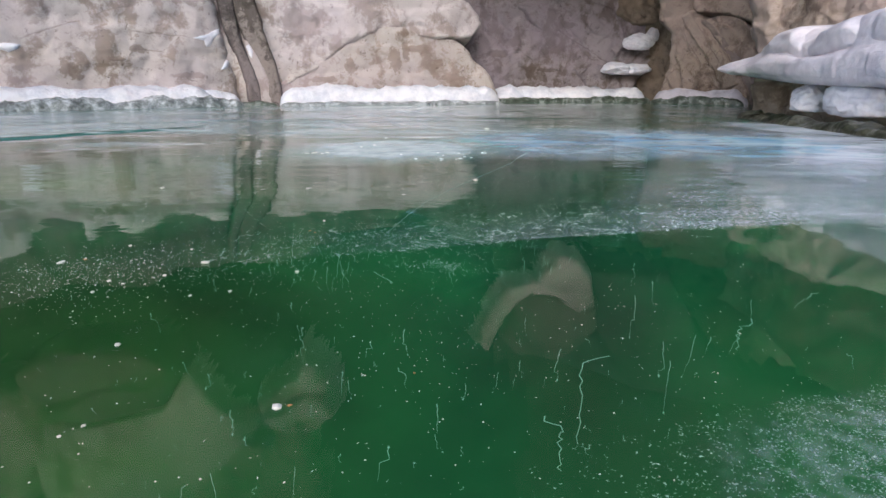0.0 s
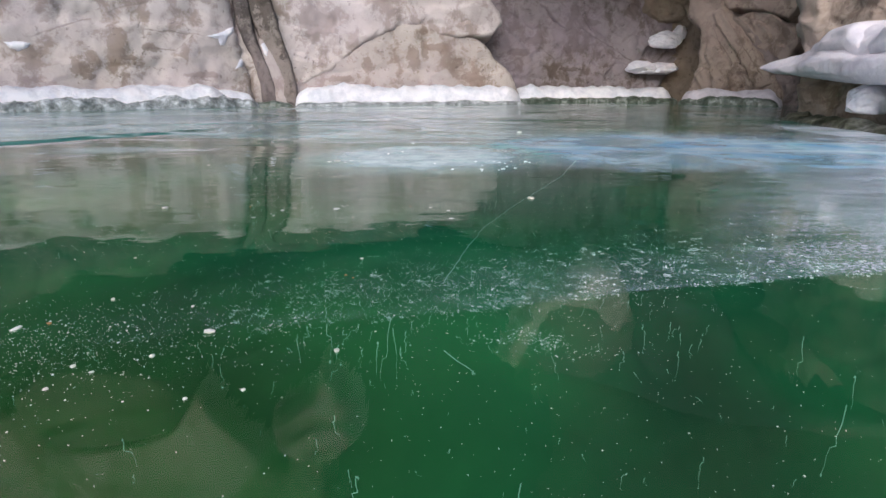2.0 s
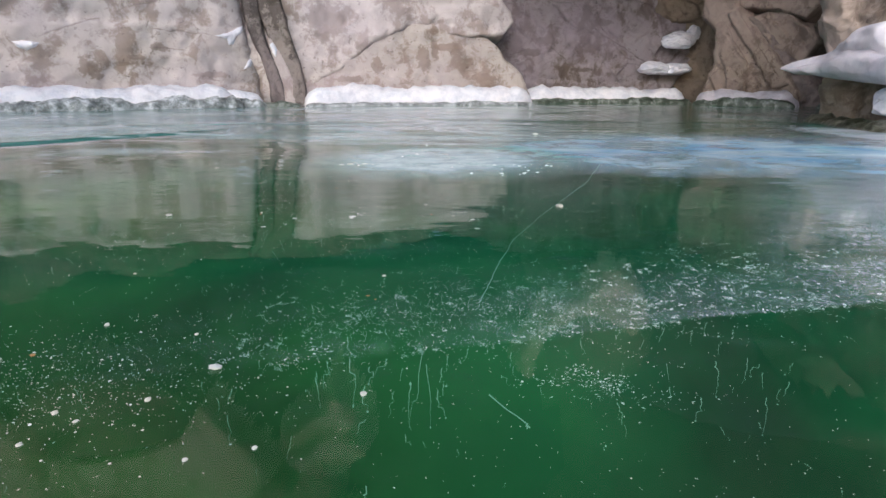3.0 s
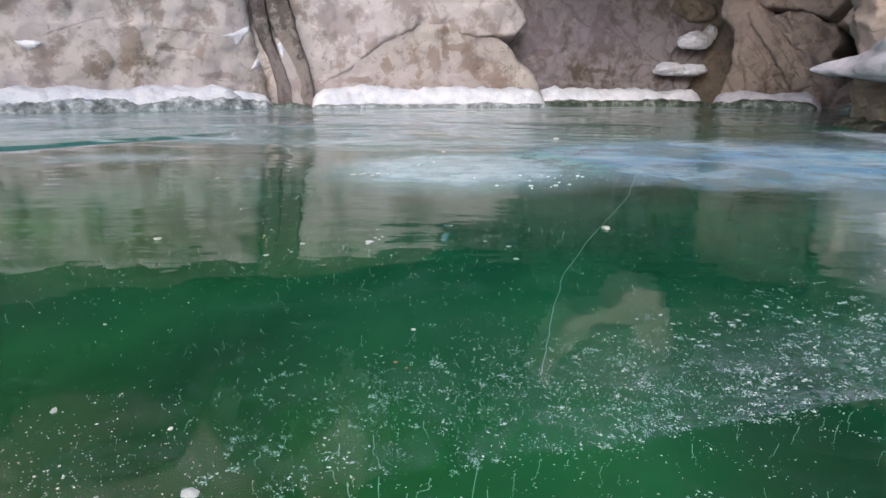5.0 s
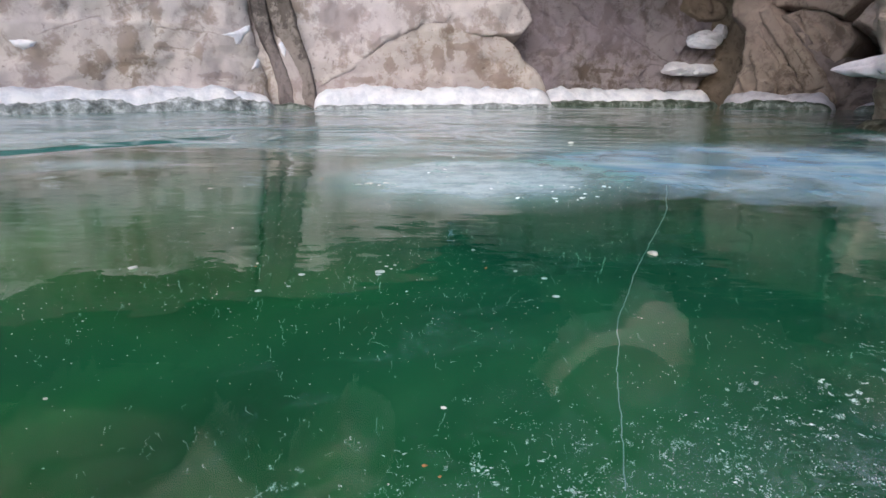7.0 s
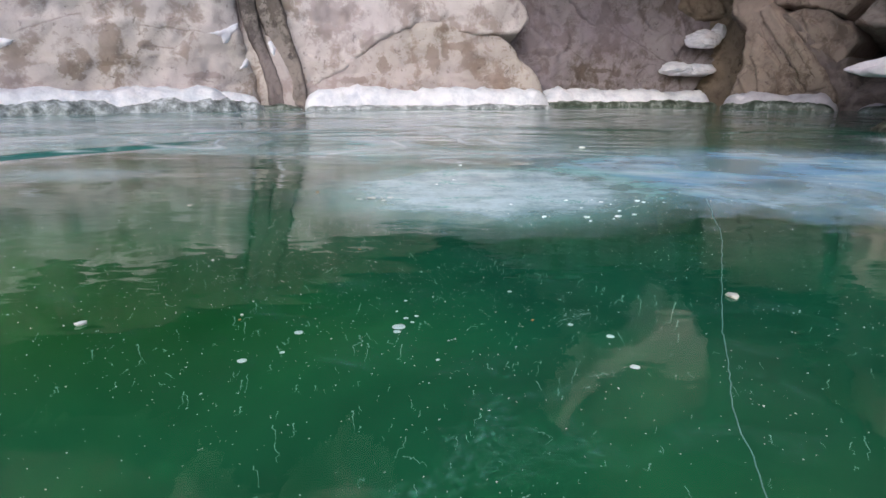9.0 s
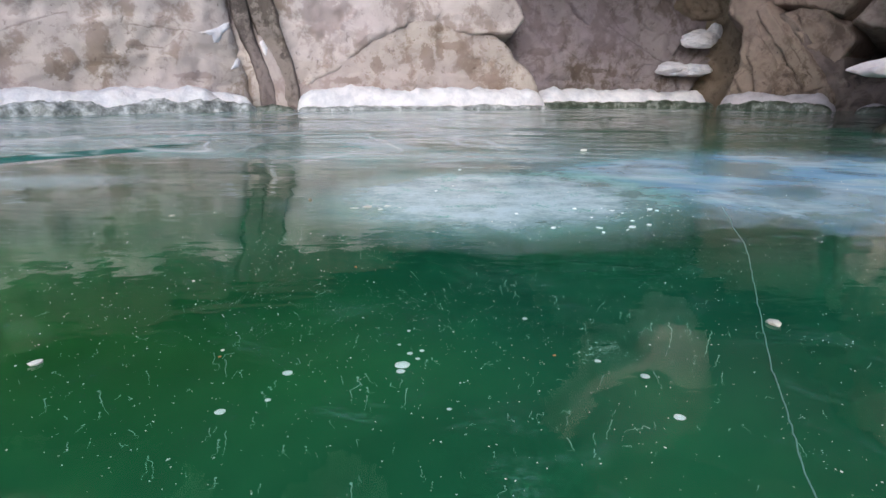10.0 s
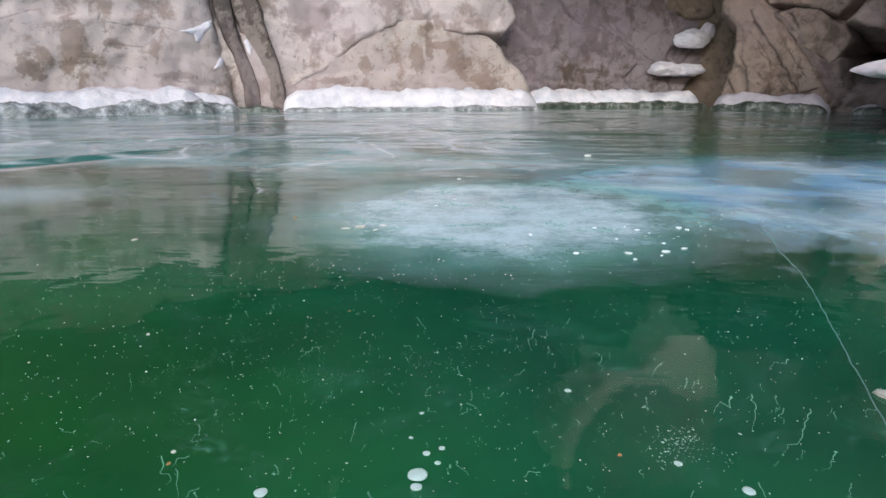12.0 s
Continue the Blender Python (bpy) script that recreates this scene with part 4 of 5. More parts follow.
shore([(-5.15, 12.5), (-4.75, 12.8), (-4.25, 13.05)], 0.36, 0.26, 2, "lumpy bluish snow heap beside the rock pillars", 0.6)
shore([(-3.5, 13.35), (-2.6, 13.6), (-0.6, 14.15), (1.45, 14.7)], 0.44, 0.36, 3, "thick crusted white snow bank under the boulder", 0.28)
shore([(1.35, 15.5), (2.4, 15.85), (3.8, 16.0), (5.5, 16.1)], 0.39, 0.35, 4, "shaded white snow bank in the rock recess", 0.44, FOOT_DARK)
shore([(5.36, 14.85), (5.9, 14.3), (6.95, 13.42)], 0.34, 0.22, 5, "snow bank under the rock flank, shade in its grey colour", 0.62, FOOT_DARK, SNOW_SHADED, 0.30)
shore([(7.1, 13.1), (7.6, 12.7)], 0.22, 0.2, 6, "small snow heap in a dark corner, shade in its grey colour", 0.8, FOOT_DARK, SNOW_SHADED, 0.30)


def lump(name, centre, size, material, seed, label, rough=0.25, flat=0.25, category="snow patch", subdivisions=5):
    """A clinging lump of snow or ice with a flattened foot."""
    bm = bmesh.new()
    bmesh.ops.create_icosphere(bm, subdivisions=subdivisions, radius=1.0)
    off = Vector((seed * 4.1, seed * 1.9, seed * 6.3))
    for v in bm.verts:
        k = 1 + rough * 0.6 * noise.fractal(v.co * 1.3 + off, 1, 2.1, 2) + 0.10 * noise.noise(v.co * 4 + off) + 0.03 * noise.noise(v.co * 11 + off)
        v.co *= k
        if v.co.z < -flat:
            v.co.z = -flat + (v.co.z + flat) * 0.25
        v.co = Vector((v.co.x * size[0], v.co.y * size[1], v.co.z * size[2]))
    me = bpy.data.meshes.new(name)
    bm.to_mesh(me)
    bm.free()
    me.polygons.foreach_set("use_smooth", [True] * len(me.polygons))
    me.materials.append(material)
    ob = new(name, me)
    ob.matrix_world = pose(*centre)
    return tagged(ob, label, category)


def drape(ob, line, outline, thick, seed, label, step=0.012):
    """A thin patch of snow that follows the face of a rock; its outline in metres along the wall and up."""
    bpy.context.view_layer.update()
    lo = [min(q[i] for q in outline) - 0.04 for i in (0, 1)]
    hi = [max(q[i] for q in outline) + 0.04 for i in (0, 1)]
    nu, nv = int((hi[0] - lo[0]) / step) + 1, int((hi[1] - lo[1]) / step) + 1
    pts = [(lo[0] + i * step, lo[1] + j * step) for j in range(nv) for i in range(nu)]
    bent = []
    for a, b in pts:
        q = Vector((a * 9, seed, b * 9))
        bent.append((a + 0.02 * noise.noise(q), b + 0.02 * noise.noise(q + Vector((5, 3, 8)))))
    inner = side_distance(bent, outline)
    back = Vector(on_line(line, 0, 0, -1)) - Vector(on_line(line, 0, 0, 0))
    verts = []
    for (a, b), s in zip(pts, inner):
        start = Vector(on_line(line, a, b, 1.5))
        hit, place, normal, _ = ob.ray_cast(start, back)
        place = place if hit else start - back * -1.5
        k = max(0.0, min(1.0, s / 0.05))
        verts.append(place - back * (thick * math.sqrt(k) * (1 + 0.3 * noise.noise(place * 12)) if s > 0 else -0.02))
    faces = [(k, k + 1, k + nu + 1, k + nu) for j in range(nv - 1) for i in range(nu - 1) for k in [j * nu + i] if max(inner[k], inner[k + 1], inner[k + nu], inner[k + nu + 1]) > 0]
    used = sorted({k for f in faces for k in f})
    index = {k: i for i, k in enumerate(used)}
    return tagged(mesh_object("snow_patch", [verts[k] for k in used], [tuple(index[k] for k in f) for f in faces], SNOW_SOFT), label, "snow patch")


def on_line(line, u, z, out=0.0):
    p0, p1 = Vector((*line[0], 0)), Vector((*line[1], 0))
    d = (p1 - p0).normalized()
    q = p0 + d * u + Vector((d.y, -d.x, 0)) * out
    return (q.x, q.y, z)


lump("snow_patch", on_line(RECESS, 4.53, 1.50, 0.36), (0.40, 0.22, 0.23), SNOW_SOFT, 1, "rounded snow cushion on a rock ledge", 0.30, 0.75)
lump("snow_patch", on_line(RECESS, 4.92, 1.68, 0.34), (0.17, 0.15, 0.19), SNOW_SOFT, 2, "small snow clump beside the rounded cushion", 0.35, 0.7)
lump("snow_patch", on_line(RECESS, 4.02, 0.84, 0.25), (0.38, 0.30, 0.17), SNOW_SOFT, 15, "low snow cushion along a rock ledge", 0.40, 0.9)
lump("snow_patch", on_line(RECESS, 4.52, 0.82, 0.25), (0.38, 0.30, 0.16), SNOW_SOFT, 23, "low snow cushion along a rock ledge", 0.40, 0.9)
drape(pale_slab, LEFT, [(1.07, 1.13), (1.25, 1.14), (1.47, 1.13), (1.40, 1.05), (1.26, 0.99), (1.14, 1.04)], 0.05, 3, "thin crescent snow patch on the pale slab")
drape(pale_slab, LEFT, [(4.36, 1.36), (4.55, 1.41), (4.75, 1.47), (4.98, 1.60), (4.97, 1.48), (4.80, 1.35), (4.72, 1.20), (4.62, 1.18), (4.61, 1.31), (4.48, 1.33)], 0.03, 5, "thin forked snow wedge in a crack beside the pillars")
drape(pale_slab, LEFT, [(4.88, 0.72), (4.98, 0.87), (5.10, 0.97), (5.14, 0.90), (5.05, 0.78)], 0.03, 7, "thin snow sliver in a cleft beside the pillars")
drape(strip, FRONT, [(0.64, 1.22), (0.72, 1.28), (0.80, 1.12), (0.76, 0.98), (0.70, 1.06)], 0.03, 9, "snow sliver between the two rock pillars")
bank("shore_ice", [(-4.35, 12.98), (-3.95, 13.08), (-3.5, 13.2)], 0.09, 0.12, FOOT_DARK, 91, lumps=0.6, grain=0.05, label="dark wet ice rim at the feet of the pillars", category="ice rim")


def shelf():
    """The overhanging ice shelf: a blunt tip, a stepped upper mass and a thick lower lip."""
    p0, p1 = Vector((4.06, 8.84, 0)), Vector((3.9, 5.2, 0))
    u = (p1 - p0).normalized()
    out = Vector((u.y, -u.x, 0))
    tops = [(0, 0.68), (0.12, 0.74), (0.34, 0.80), (0.62, 0.87), (0.80, 0.90), (0.94, 0.97), (1.1, 1.03), (1.27, 1.08), (1.6, 1.10), (1.88, 1.0), (2.2, 1.05), (2.46, 1.09), (2.75, 1.15), (3.05, 1.18), (3.4, 1.12), (4.0, 1.16), (5.0, 1.16)]
    feet = [(0, 0.65), (0.1, 0.62), (0.28, 0.575), (0.93, 0.52), (1.84, 0.45), (2.49, 0.42), (3.59, 0.41), (5.0, 0.40)]

    def level(table, a):
        return float(np.interp(a, [q[0] for q in table], [q[1] for q in table]))

    def sheet(name, a0, a1, section, label, parent=None, seed=0.0):
        verts, w = [], len(section(a0))
        runs = np.arange(a0, a1, 0.025)
        for a in runs:
            fade = min(1.0, (a - a0) / 0.25 + 0.02)
            for d, z in section(a):
                q = Vector((a * 1.7, d * 2.0 + seed, z * 3.0))
                k = 0.035 * noise.fractal(q, 1, 2.0, 4) + 0.015 * noise.noise(Vector((a * 0.8, seed, z * 14))) + 0.005 * noise.noise(q * 9)
                v = p0 + u * a + out * (-d + k * fade)
                verts.append((v.x, v.y, z + 0.5 * k * fade))
        n = len(runs)
        faces = [(i * w + j, i * w + j + 1, (i + 1) * w + j + 1, (i + 1) * w + j) for i in range(n - 1) for j in range(w - 1)]
        ob = mesh_object(name, verts, faces, SHELF_ICE, parent=parent)
        return ob if parent else tagged(ob, label, "ice shelf")

    def curve(points):
        return [(p.x, p.z) for p in polyline([(a, 0, b) for a, b in points], 0.03 if len(points) > 8 else 0.04)]

    def body(a):
        lo, hi = level(feet, a), level(tops, a)
        h, k = hi - lo, min(1.0, a / 0.5 + 0.06)
        return [(d * k, lo + h * z) for d, z in BODY]

    BODY = curve([(1.1, 0.06), (0.7, -0.02), (0.35, 0.0), (0.14, 0.03), (0.07, 0.12), (0.05, 0.28), (0.08, 0.42), (0.15, 0.5), (0.17, 0.62), (0.20, 0.80), (0.27, 0.94), (0.42, 1.0), (0.7, 1.03), (1.2, 1.08)])
    LIP = curve([(0.30, 0.14), (0.12, 0.10), (0.05, 0.14), (0.025, 0.24), (0.03, 0.38), (0.06, 0.46), (0.14, 0.50), (0.30, 0.50)])
    CAP = curve([(0.40, 0.50), (0.17, 0.52), (0.13, 0.60), (0.125, 0.75), (0.16, 0.90), (0.26, 1.0), (0.45, 1.02)])
    ob = sheet("ice_shelf", 0.0, 4.9, body, "milky layered ice shelf hanging from the ochre rock")

    def layer(table, a0, a1):
        def section(a):
            lo, hi = level(feet, a), level(tops, a)
            k = max(0.05, min(1.0, (a - a0) / 0.3, (a1 - a) / 0.3)) ** 0.5
            return [(0.22 + (d - 0.22) * k, lo + (hi - lo) * (0.42 + (z - 0.42) * k)) for d, z in table]
        return section

    sheet("lower_lip", 0.65, 3.0, layer(LIP, 0.65, 3.0), "", ob, 3.0)
    sheet("lower_lip", 2.95, 4.9, layer(LIP, 2.95, 5.2), "", ob, 5.0)
    sheet("upper_block", 0.9, 1.95, layer(CAP, 0.9, 1.95), "", ob, 7.0)
    sheet("upper_block", 1.85, 2.9, layer(CAP, 1.85, 2.9), "", ob, 9.0)
    sheet("upper_block", 2.8, 4.9, layer(CAP, 2.8, 5.2), "", ob, 11.0)


shelf()
lump("ice_lump", (4.36, 7.0, 0.27), (0.20, 0.24, 0.19), SNOW_SOFT, 9, "white ice lump on the rock under the shelf", 0.4, 0.6, category="ice lump")
lump("ice_lump", (4.26, 6.05, 0.27), (0.20, 0.44, 0.20), SNOW_SOFT, 10, "long white ice lump on the rock under the shelf", 0.4, 0.6, category="ice lump")
bank("shore_moss", [(4.48, 8.6), (4.24, 7.4), (4.10, 5.8), (4.0, 4.4)], 0.11, 0.15, MOSS, 77, lumps=0.8, grain=0.06, label="dark mossy ice rim at the foot of the rock", category="ice rim")

# ---------------------------------------------------------------- on and in the ice
def crumb_mesh(seed, rough=0.35, flat=0.55):
    bm = bmesh.new()
    bmesh.ops.create_icosphere(bm, subdivisions=1, radius=0.5)
    off = Vector((seed * 9.1, seed, seed * 2.7))
    for v in bm.verts:
        v.co *= 1 + rough * 1.6 * noise.noise(v.co * 5 + off) 
        v.co.z = max(v.co.z, -0.3) * flat
    me = bpy.data.meshes.new("snow_crumb")
    bm.to_mesh(me)
    bm.free()
    return me


CRUMBS = [crumb_mesh(i) for i in range(7)]
for me in CRUMBS:
    me.materials.append(CRUMB)
rnd = random.Random(11)


def crumb(x, y, size, label="loose white snow crumb lying on clear ice", stretch=1.0):
    size *= 0.72
    ob = new("snow_crumb", rnd.choice(CRUMBS))
    ob.matrix_world = pose(x, y, size * 0.13, 0, 0, rnd.uniform(0, 360)) @ Matrix.Diagonal((size * stretch, size, size * rnd.uniform(0.7, 1.0), 1))
    return tagged(ob, label, "snow crumb", "snow crumbs on the ice")


crumb(0.212, 2.895, 0.040, "large angular white snow lump beside the long crack", 1.2)
crumb(-0.589, 1.522, 0.026, "flat white ice flake lying on clear ice", 1.5)
crumb(-1.228, 2.677, 0.028, "rounded white snow lump lying on clear ice", 1.3)
crumb(-0.204, 0.80, 0.022, "upright white snow crumb beside an orange leaf")
crumb(0.535, 6.262, 0.055, "white snow lump far out on the ice", 1.4)
for place in ((-0.326, 1.443, 17), (-0.651, 1.418, 15), (-0.554, 1.017, 16), (-0.528, 1.274, 12), (-0.447, 1.302, 13), (-0.762, 1.299, 13), (-0.766, 1.377, 14), (-0.722, 1.356, 12),
              (-0.879, 1.698, 13), (-0.463, 0.753, 10), (-0.481, 0.727, 9), (-0.875, 1.692, 14), (-0.681, 1.657, 11), (-0.366, 2.018, 13), (-0.995, 2.015, 11), (-0.912, 2.740, 12), (-1.141, 3.141, 11)):
    crumb(place[0], place[1], place[2] * 0.001)
for _ in range(230):
    y = 0.62 + 4.2 * rnd.random() ** 1.3
    crumb(0.02 - 0.2 * y + (rnd.random() - 0.5) * (0.9 + 1.15 * y), y, rnd.uniform(0.002, 0.0055), "tiny white snow crumb on clear ice")
for _ in range(90):
    crumb(rnd.gauss(-0.84, 0.18), rnd.gauss(1.38, 0.14), rnd.uniform(0.0018, 0.006), "tiny white snow crumb on clear ice")


def bits(name, label, category, group, places, mat, stretch):
    for x, y, size in places:
        size *= 0.8
        me = crumb_mesh(int(x * 100) % 9, 0.5, 0.35)
        me.materials.append(mat)
        ob = new(name, me)
        ob.matrix_world = pose(x, y, size * 0.10, 0, 0, rnd.uniform(0, 360)) @ Matrix.Diagonal((size * stretch, size, size, 1))
        tagged(ob, label, category, group)


bits("leaf_scrap", "small orange brown leaf scrap on the ice", "leaf", "leaf scraps", [(-0.187, 0.806, 0.008), (-0.385, 1.877, 0.008), (-0.364, 1.856, 0.006), (-0.281, 2.733, 0.007), (-0.908, 2.714, 0.007), (-0.742, 3.272, 0.008), (-0.006, 0.907, 0.005), (-0.93, 1.56, 0.011)], LEAF_MAT, 1.4)
bits("ice_flake", "long pale ice flake lying on the ice", "ice flake", "ice flakes", [(-0.979, 1.531, 0.018), (-0.824, 4.080, 0.030), (-0.742, 4.110, 0.018), (-0.875, 4.06, 0.020), (-0.765, 4.04, 0.015), (-1.55, 3.9, 0.016)], CRUMB, 2.2)
bits("ice_flake", "flat round white ice flake on the milky lens", "ice flake", "ice flakes on the lens",
     [(0.026, 4.076, 0.020), (0.143, 4.094, 0.014), (0.172, 4.044, 0.022), (0.331, 4.074, 0.026), (0.353, 4.049, 0.020), (0.201, 3.866, 0.018), (0.242, 3.801, 0.022), (0.17, 3.764, 0.028), (0.142, 3.724, 0.016), (0.049, 3.747, 0.024),
      (0.047, 3.681, 0.018), (0.062, 3.919, 0.013), (-0.115, 3.748, 0.022), (-0.22, 3.976, 0.026), (0.201, 4.003, 0.012), (-0.549, 4.469, 0.022), (-0.466, 4.605, 0.024), (-0.429, 5.187, 0.026)], FROST, 1.25)
bits("twig", "thin dry pale twig on the ice", "twig", "", [(-1.095, 4.228, 0.014)], TWIG_MAT, 6.5)


def disc_bubble(x, y, size, depth=0.012):
    """A flattened air bubble frozen just under the surface."""
    bm = bmesh.new()
    bmesh.ops.create_uvsphere(bm, u_segments=20, v_segments=10, radius=0.5)
    for v in bm.verts:
        v.co *= 1 + 0.12 * noise.noise(v.co * 2 + Vector((x * 50, y * 50, 0)))
        v.co.z *= 0.28
    me = bpy.data.meshes.new("air_bubble")
    bm.to_mesh(me)
    bm.free()
    me.polygons.foreach_set("use_smooth", [True] * len(me.polygons))
    me.materials.append(BUBBLE)
    ob = new("air_bubble", me)
    ob.matrix_world = pose(x, y, -depth) @ Matrix.Scale(size, 4)
    tagged(ob, "flat white air bubble frozen in clear ice", "air bubble", "frozen air bubbles")


for x, y, s in ((-0.565, 2.699, 28), (-0.566, 2.674, 16), (-0.554, 2.746, 11), (-0.532, 2.758, 10), (-0.538, 2.724, 9), (-0.578, 2.784, 7), (-0.12, 2.534, 18), (-0.132, 2.665, 17), (-0.202, 2.722, 12), (-0.314, 2.922, 12), (-0.564, 2.851, 8), (-0.478, 2.55, 8), (-0.767, 2.663, 18), (-0.838, 2.534, 17), (-0.774, 2.571, 10)):
    disc_bubble(x, y, s * 0.001)


def tube(points, radius, sides=5, taper=0.5):
    verts, faces = [], []
    n = len(points)
    for i, p in enumerate(points):
        t = (points[min(i + 1, n - 1)] - points[max(i - 1, 0)]).normalized()
        a = t.cross(Vector((0.3, 1, 0.2))).normalized()
        b = t.cross(a)
        r = radius * (1 - taper * i / max(1, n - 1))
        for j in range(sides):
            g = 2 * math.pi * j / sides
            verts.append(p + (a * math.cos(g) + b * math.sin(g)) * r)
        if i:
            o = (i - 1) * sides
            faces += [(o + j, o + (j + 1) % sides, o + sides + (j + 1) % sides, o + sides + j) for j in range(sides)]
    return verts, faces


def trail_mesh(seed):
    """A crooked thread of tiny bubbles that rose while the ice grew."""
    r = random.Random(seed)
    p, pts = Vector((0, 0, 0)), [Vector((0, 0, 0))]
    lean = Vector((r.uniform(-0.12, 0.12), r.uniform(-0.12, 0.12), -1)).normalized()
    for k in range(r.randint(7, 14)):
        step = lean.copy()
        if r.random() < 0.14:
            step = Vector((r.uniform(-1, 1), r.uniform(-1, 1), -0.3)).normalized()
        p = p + (step + Vector((r.uniform(-0.24, 0.24), r.uniform(-0.24, 0.24), 0))) * 0.1
        pts.append(p)
    v, f = tube(pts, 0.010, 5, 0.85)
    if r.random() < 0.6:
        c, s, o = pts[-1] if r.random() < 0.5 else pts[0], r.uniform(0.018, 0.034), len(v)
        v += [c + Vector(q) * s for q in ((1, 0, 0), (0, 1, 0), (-1, 0, 0), (0, -1, 0), (0, 0, 1.4), (0, 0, -1.4))]
        f += [(o, o + 1, o + 4), (o + 1, o + 2, o + 4), (o + 2, o + 3, o + 4), (o + 3, o, o + 4), (o + 1, o, o + 5), (o + 2, o + 1, o + 5), (o + 3, o + 2, o + 5), (o, o + 3, o + 5)]
    if r.random() < 0.06:
        v2, f2 = tube([pts[0], pts[0] + Vector((0.12, 0.02, 0.01)), pts[0] + Vector((0.22, 0.05, -0.02))], 0.010, 5, 0.3)
        f += [tuple(i + len(v) for i in q) for q in f2]
        v += v2
    me = bpy.data.meshes.new("bubble_trail")
    me.from_pydata([tuple(q) for q in v], [], f)
    me.materials.append(THREAD)
    return me


TRAILS = [trail_mesh(i) for i in range(14)]


def trail(x, y, length, fat=1.0):
    ob = new("bubble_trail", rnd.choice(TRAILS))
    ob.matrix_world = pose(x, y, -0.004, rnd.uniform(-5, 5), rnd.uniform(-5, 5), rnd.uniform(0, 360)) @ Matrix.Diagonal((length * fat, length * fat, length, 1))
    tagged(ob, "pale crooked thread of air bubbles inside the ice", "bubble trail", "bubble trails in the ice")


for x, y, length in ((0.48, 1.274, 0.40), (0.256, 0.998, 0.19), (0.526, 1.057, 0.16), (0.729, 1.243, 0.18), (0.61, 1.057, 0.17), (0.452, 1.026, 0.21), (0.436, 0.951, 0.19), (-0.235, 1.55, 0.17),
                     (-0.29, 1.235, 0.18), (-0.233, 1.095, 0.23), (-0.032, 0.704, 0.14), (-0.034, 0.928, 0.18), (0.077, 0.871, 0.10), (-0.273, 0.797, 0.12), (0.235, 0.708, 0.12), (0.559, 1.523, 0.20),
                     (0.761, 0.976, 0.19), (-0.093, 1.03, 0.12), (-0.126, 0.912, 0.08), (-0.37, 1.568, 0.30), (-0.244, 1.606, 0.32), (-0.406, 1.551, 0.18), (-0.199, 1.581, 0.08)):
    trail(x, y, length, 0.11 / length ** 0.75)
for x, y, length in ((-0.578, 2.625, 0.041), (-0.561, 2.637, 0.065), (-0.549, 2.608, 0.077), (-0.638, 2.643, 0.121), (-0.617, 2.608, 0.035), (-0.094, 2.957, 0.061), (-0.076, 2.953, 0.088), (-0.046, 2.893, 0.161),
                     (-0.006, 2.903, 0.103), (0.032, 2.898, 0.043), (0.13, 3.033, 0.079), (0.065, 2.857, 0.166), (0.099, 2.848, 0.04), (0.032, 2.743, 0.065), (0.008, 2.674, 0.044), (-0.179, 2.497, 0.052),
                     (-0.229, 2.519, 0.067), (-0.264, 2.483, 0.028), (-0.307, 2.47, 0.042), (-0.399, 2.699, 0.051)):
    trail(x, y, length, 1.7 * (0.05 / length) ** 0.7)
for x, y, length in ((-0.332, 3.174, 0.114), (-0.588, 3.239, 0.071), (-0.244, 3.235, 0.08), (-0.318, 3.092, 0.067), (-1.061, 2.587, 0.093), (-1.018, 2.571, 0.032), (-1.003, 2.571, 0.03), (-1.133, 2.56, 0.063),
                     (-1.027, 2.485, 0.052), (-1.07, 2.511, 0.033), (-0.988, 2.444, 0.024), (-1.179, 2.65, 0.053), (-0.906, 2.813, 0.088), (-0.927, 2.734, 0.092), (-0.895, 2.706, 0.139), (-0.888, 2.734, 0.062),
                     (-0.777, 2.629, 0.044), (-0.763, 2.714, 0.051), (-1.021, 2.444, 0.034), (-0.947, 2.444, 0.032), (-0.809, 2.454, 0.043), (-0.952, 2.477, 0.039)):
    trail(x, y, length, 1.7 * (0.05 / length) ** 0.7)


def hooked_trail(path, length):
    """A bubble thread that runs a short way under the surface, then drops."""
    r = random.Random(int(length * 1000))
    pts = [Vector((x, y, -0.003)) for x, y in path]
    for k in range(1, 13):
        pts.append(Vector((path[-1][0] + r.gauss(0, 0.003), path[-1][1] + r.gauss(0, 0.003), -0.003 - length * k / 12)))
    v, f = tube(pts, 0.0012, 5, 0.5)
    ob = mesh_object("bubble_trail", v, f, THREAD)
    tagged(ob, "pale hooked thread of air bubbles inside the ice", "bubble trail", "bubble trails in the ice")


hooked_trail([(0.336, 0.969), (0.318, 0.963), (0.296, 0.952), (0.283, 0.943)], 0.34)
hooked_trail([(0.188, 0.777), (0.185, 0.764), (0.196, 0.757), (0.206, 0.752)], 0.15)
hooked_trail([(0.672, 1.135), (0.664, 1.113), (0.650, 1.100), (0.630, 1.098)], 0.15)
hooked_trail([(-0.132, 1.452), (-0.122, 1.434), (-0.108, 1.410), (-0.094, 1.392), (-0.081, 1.371)], 0.01)
for _ in range(60):
    y = rnd.uniform(0.6, 1.5)
    trail(0.06 + (rnd.random() - 0.5) * 1.35 * y, y, rnd.uniform(0.025, 0.10) + (0.07 if rnd.random() < 0.15 else 0.0), rnd.uniform(0.4, 0.75))
for _ in range(55):
    y = rnd.uniform(1.45, 1.75)
    trail(rnd.uniform(-0.6, 0.5), y, rnd.uniform(0.04, 0.12), 0.75)
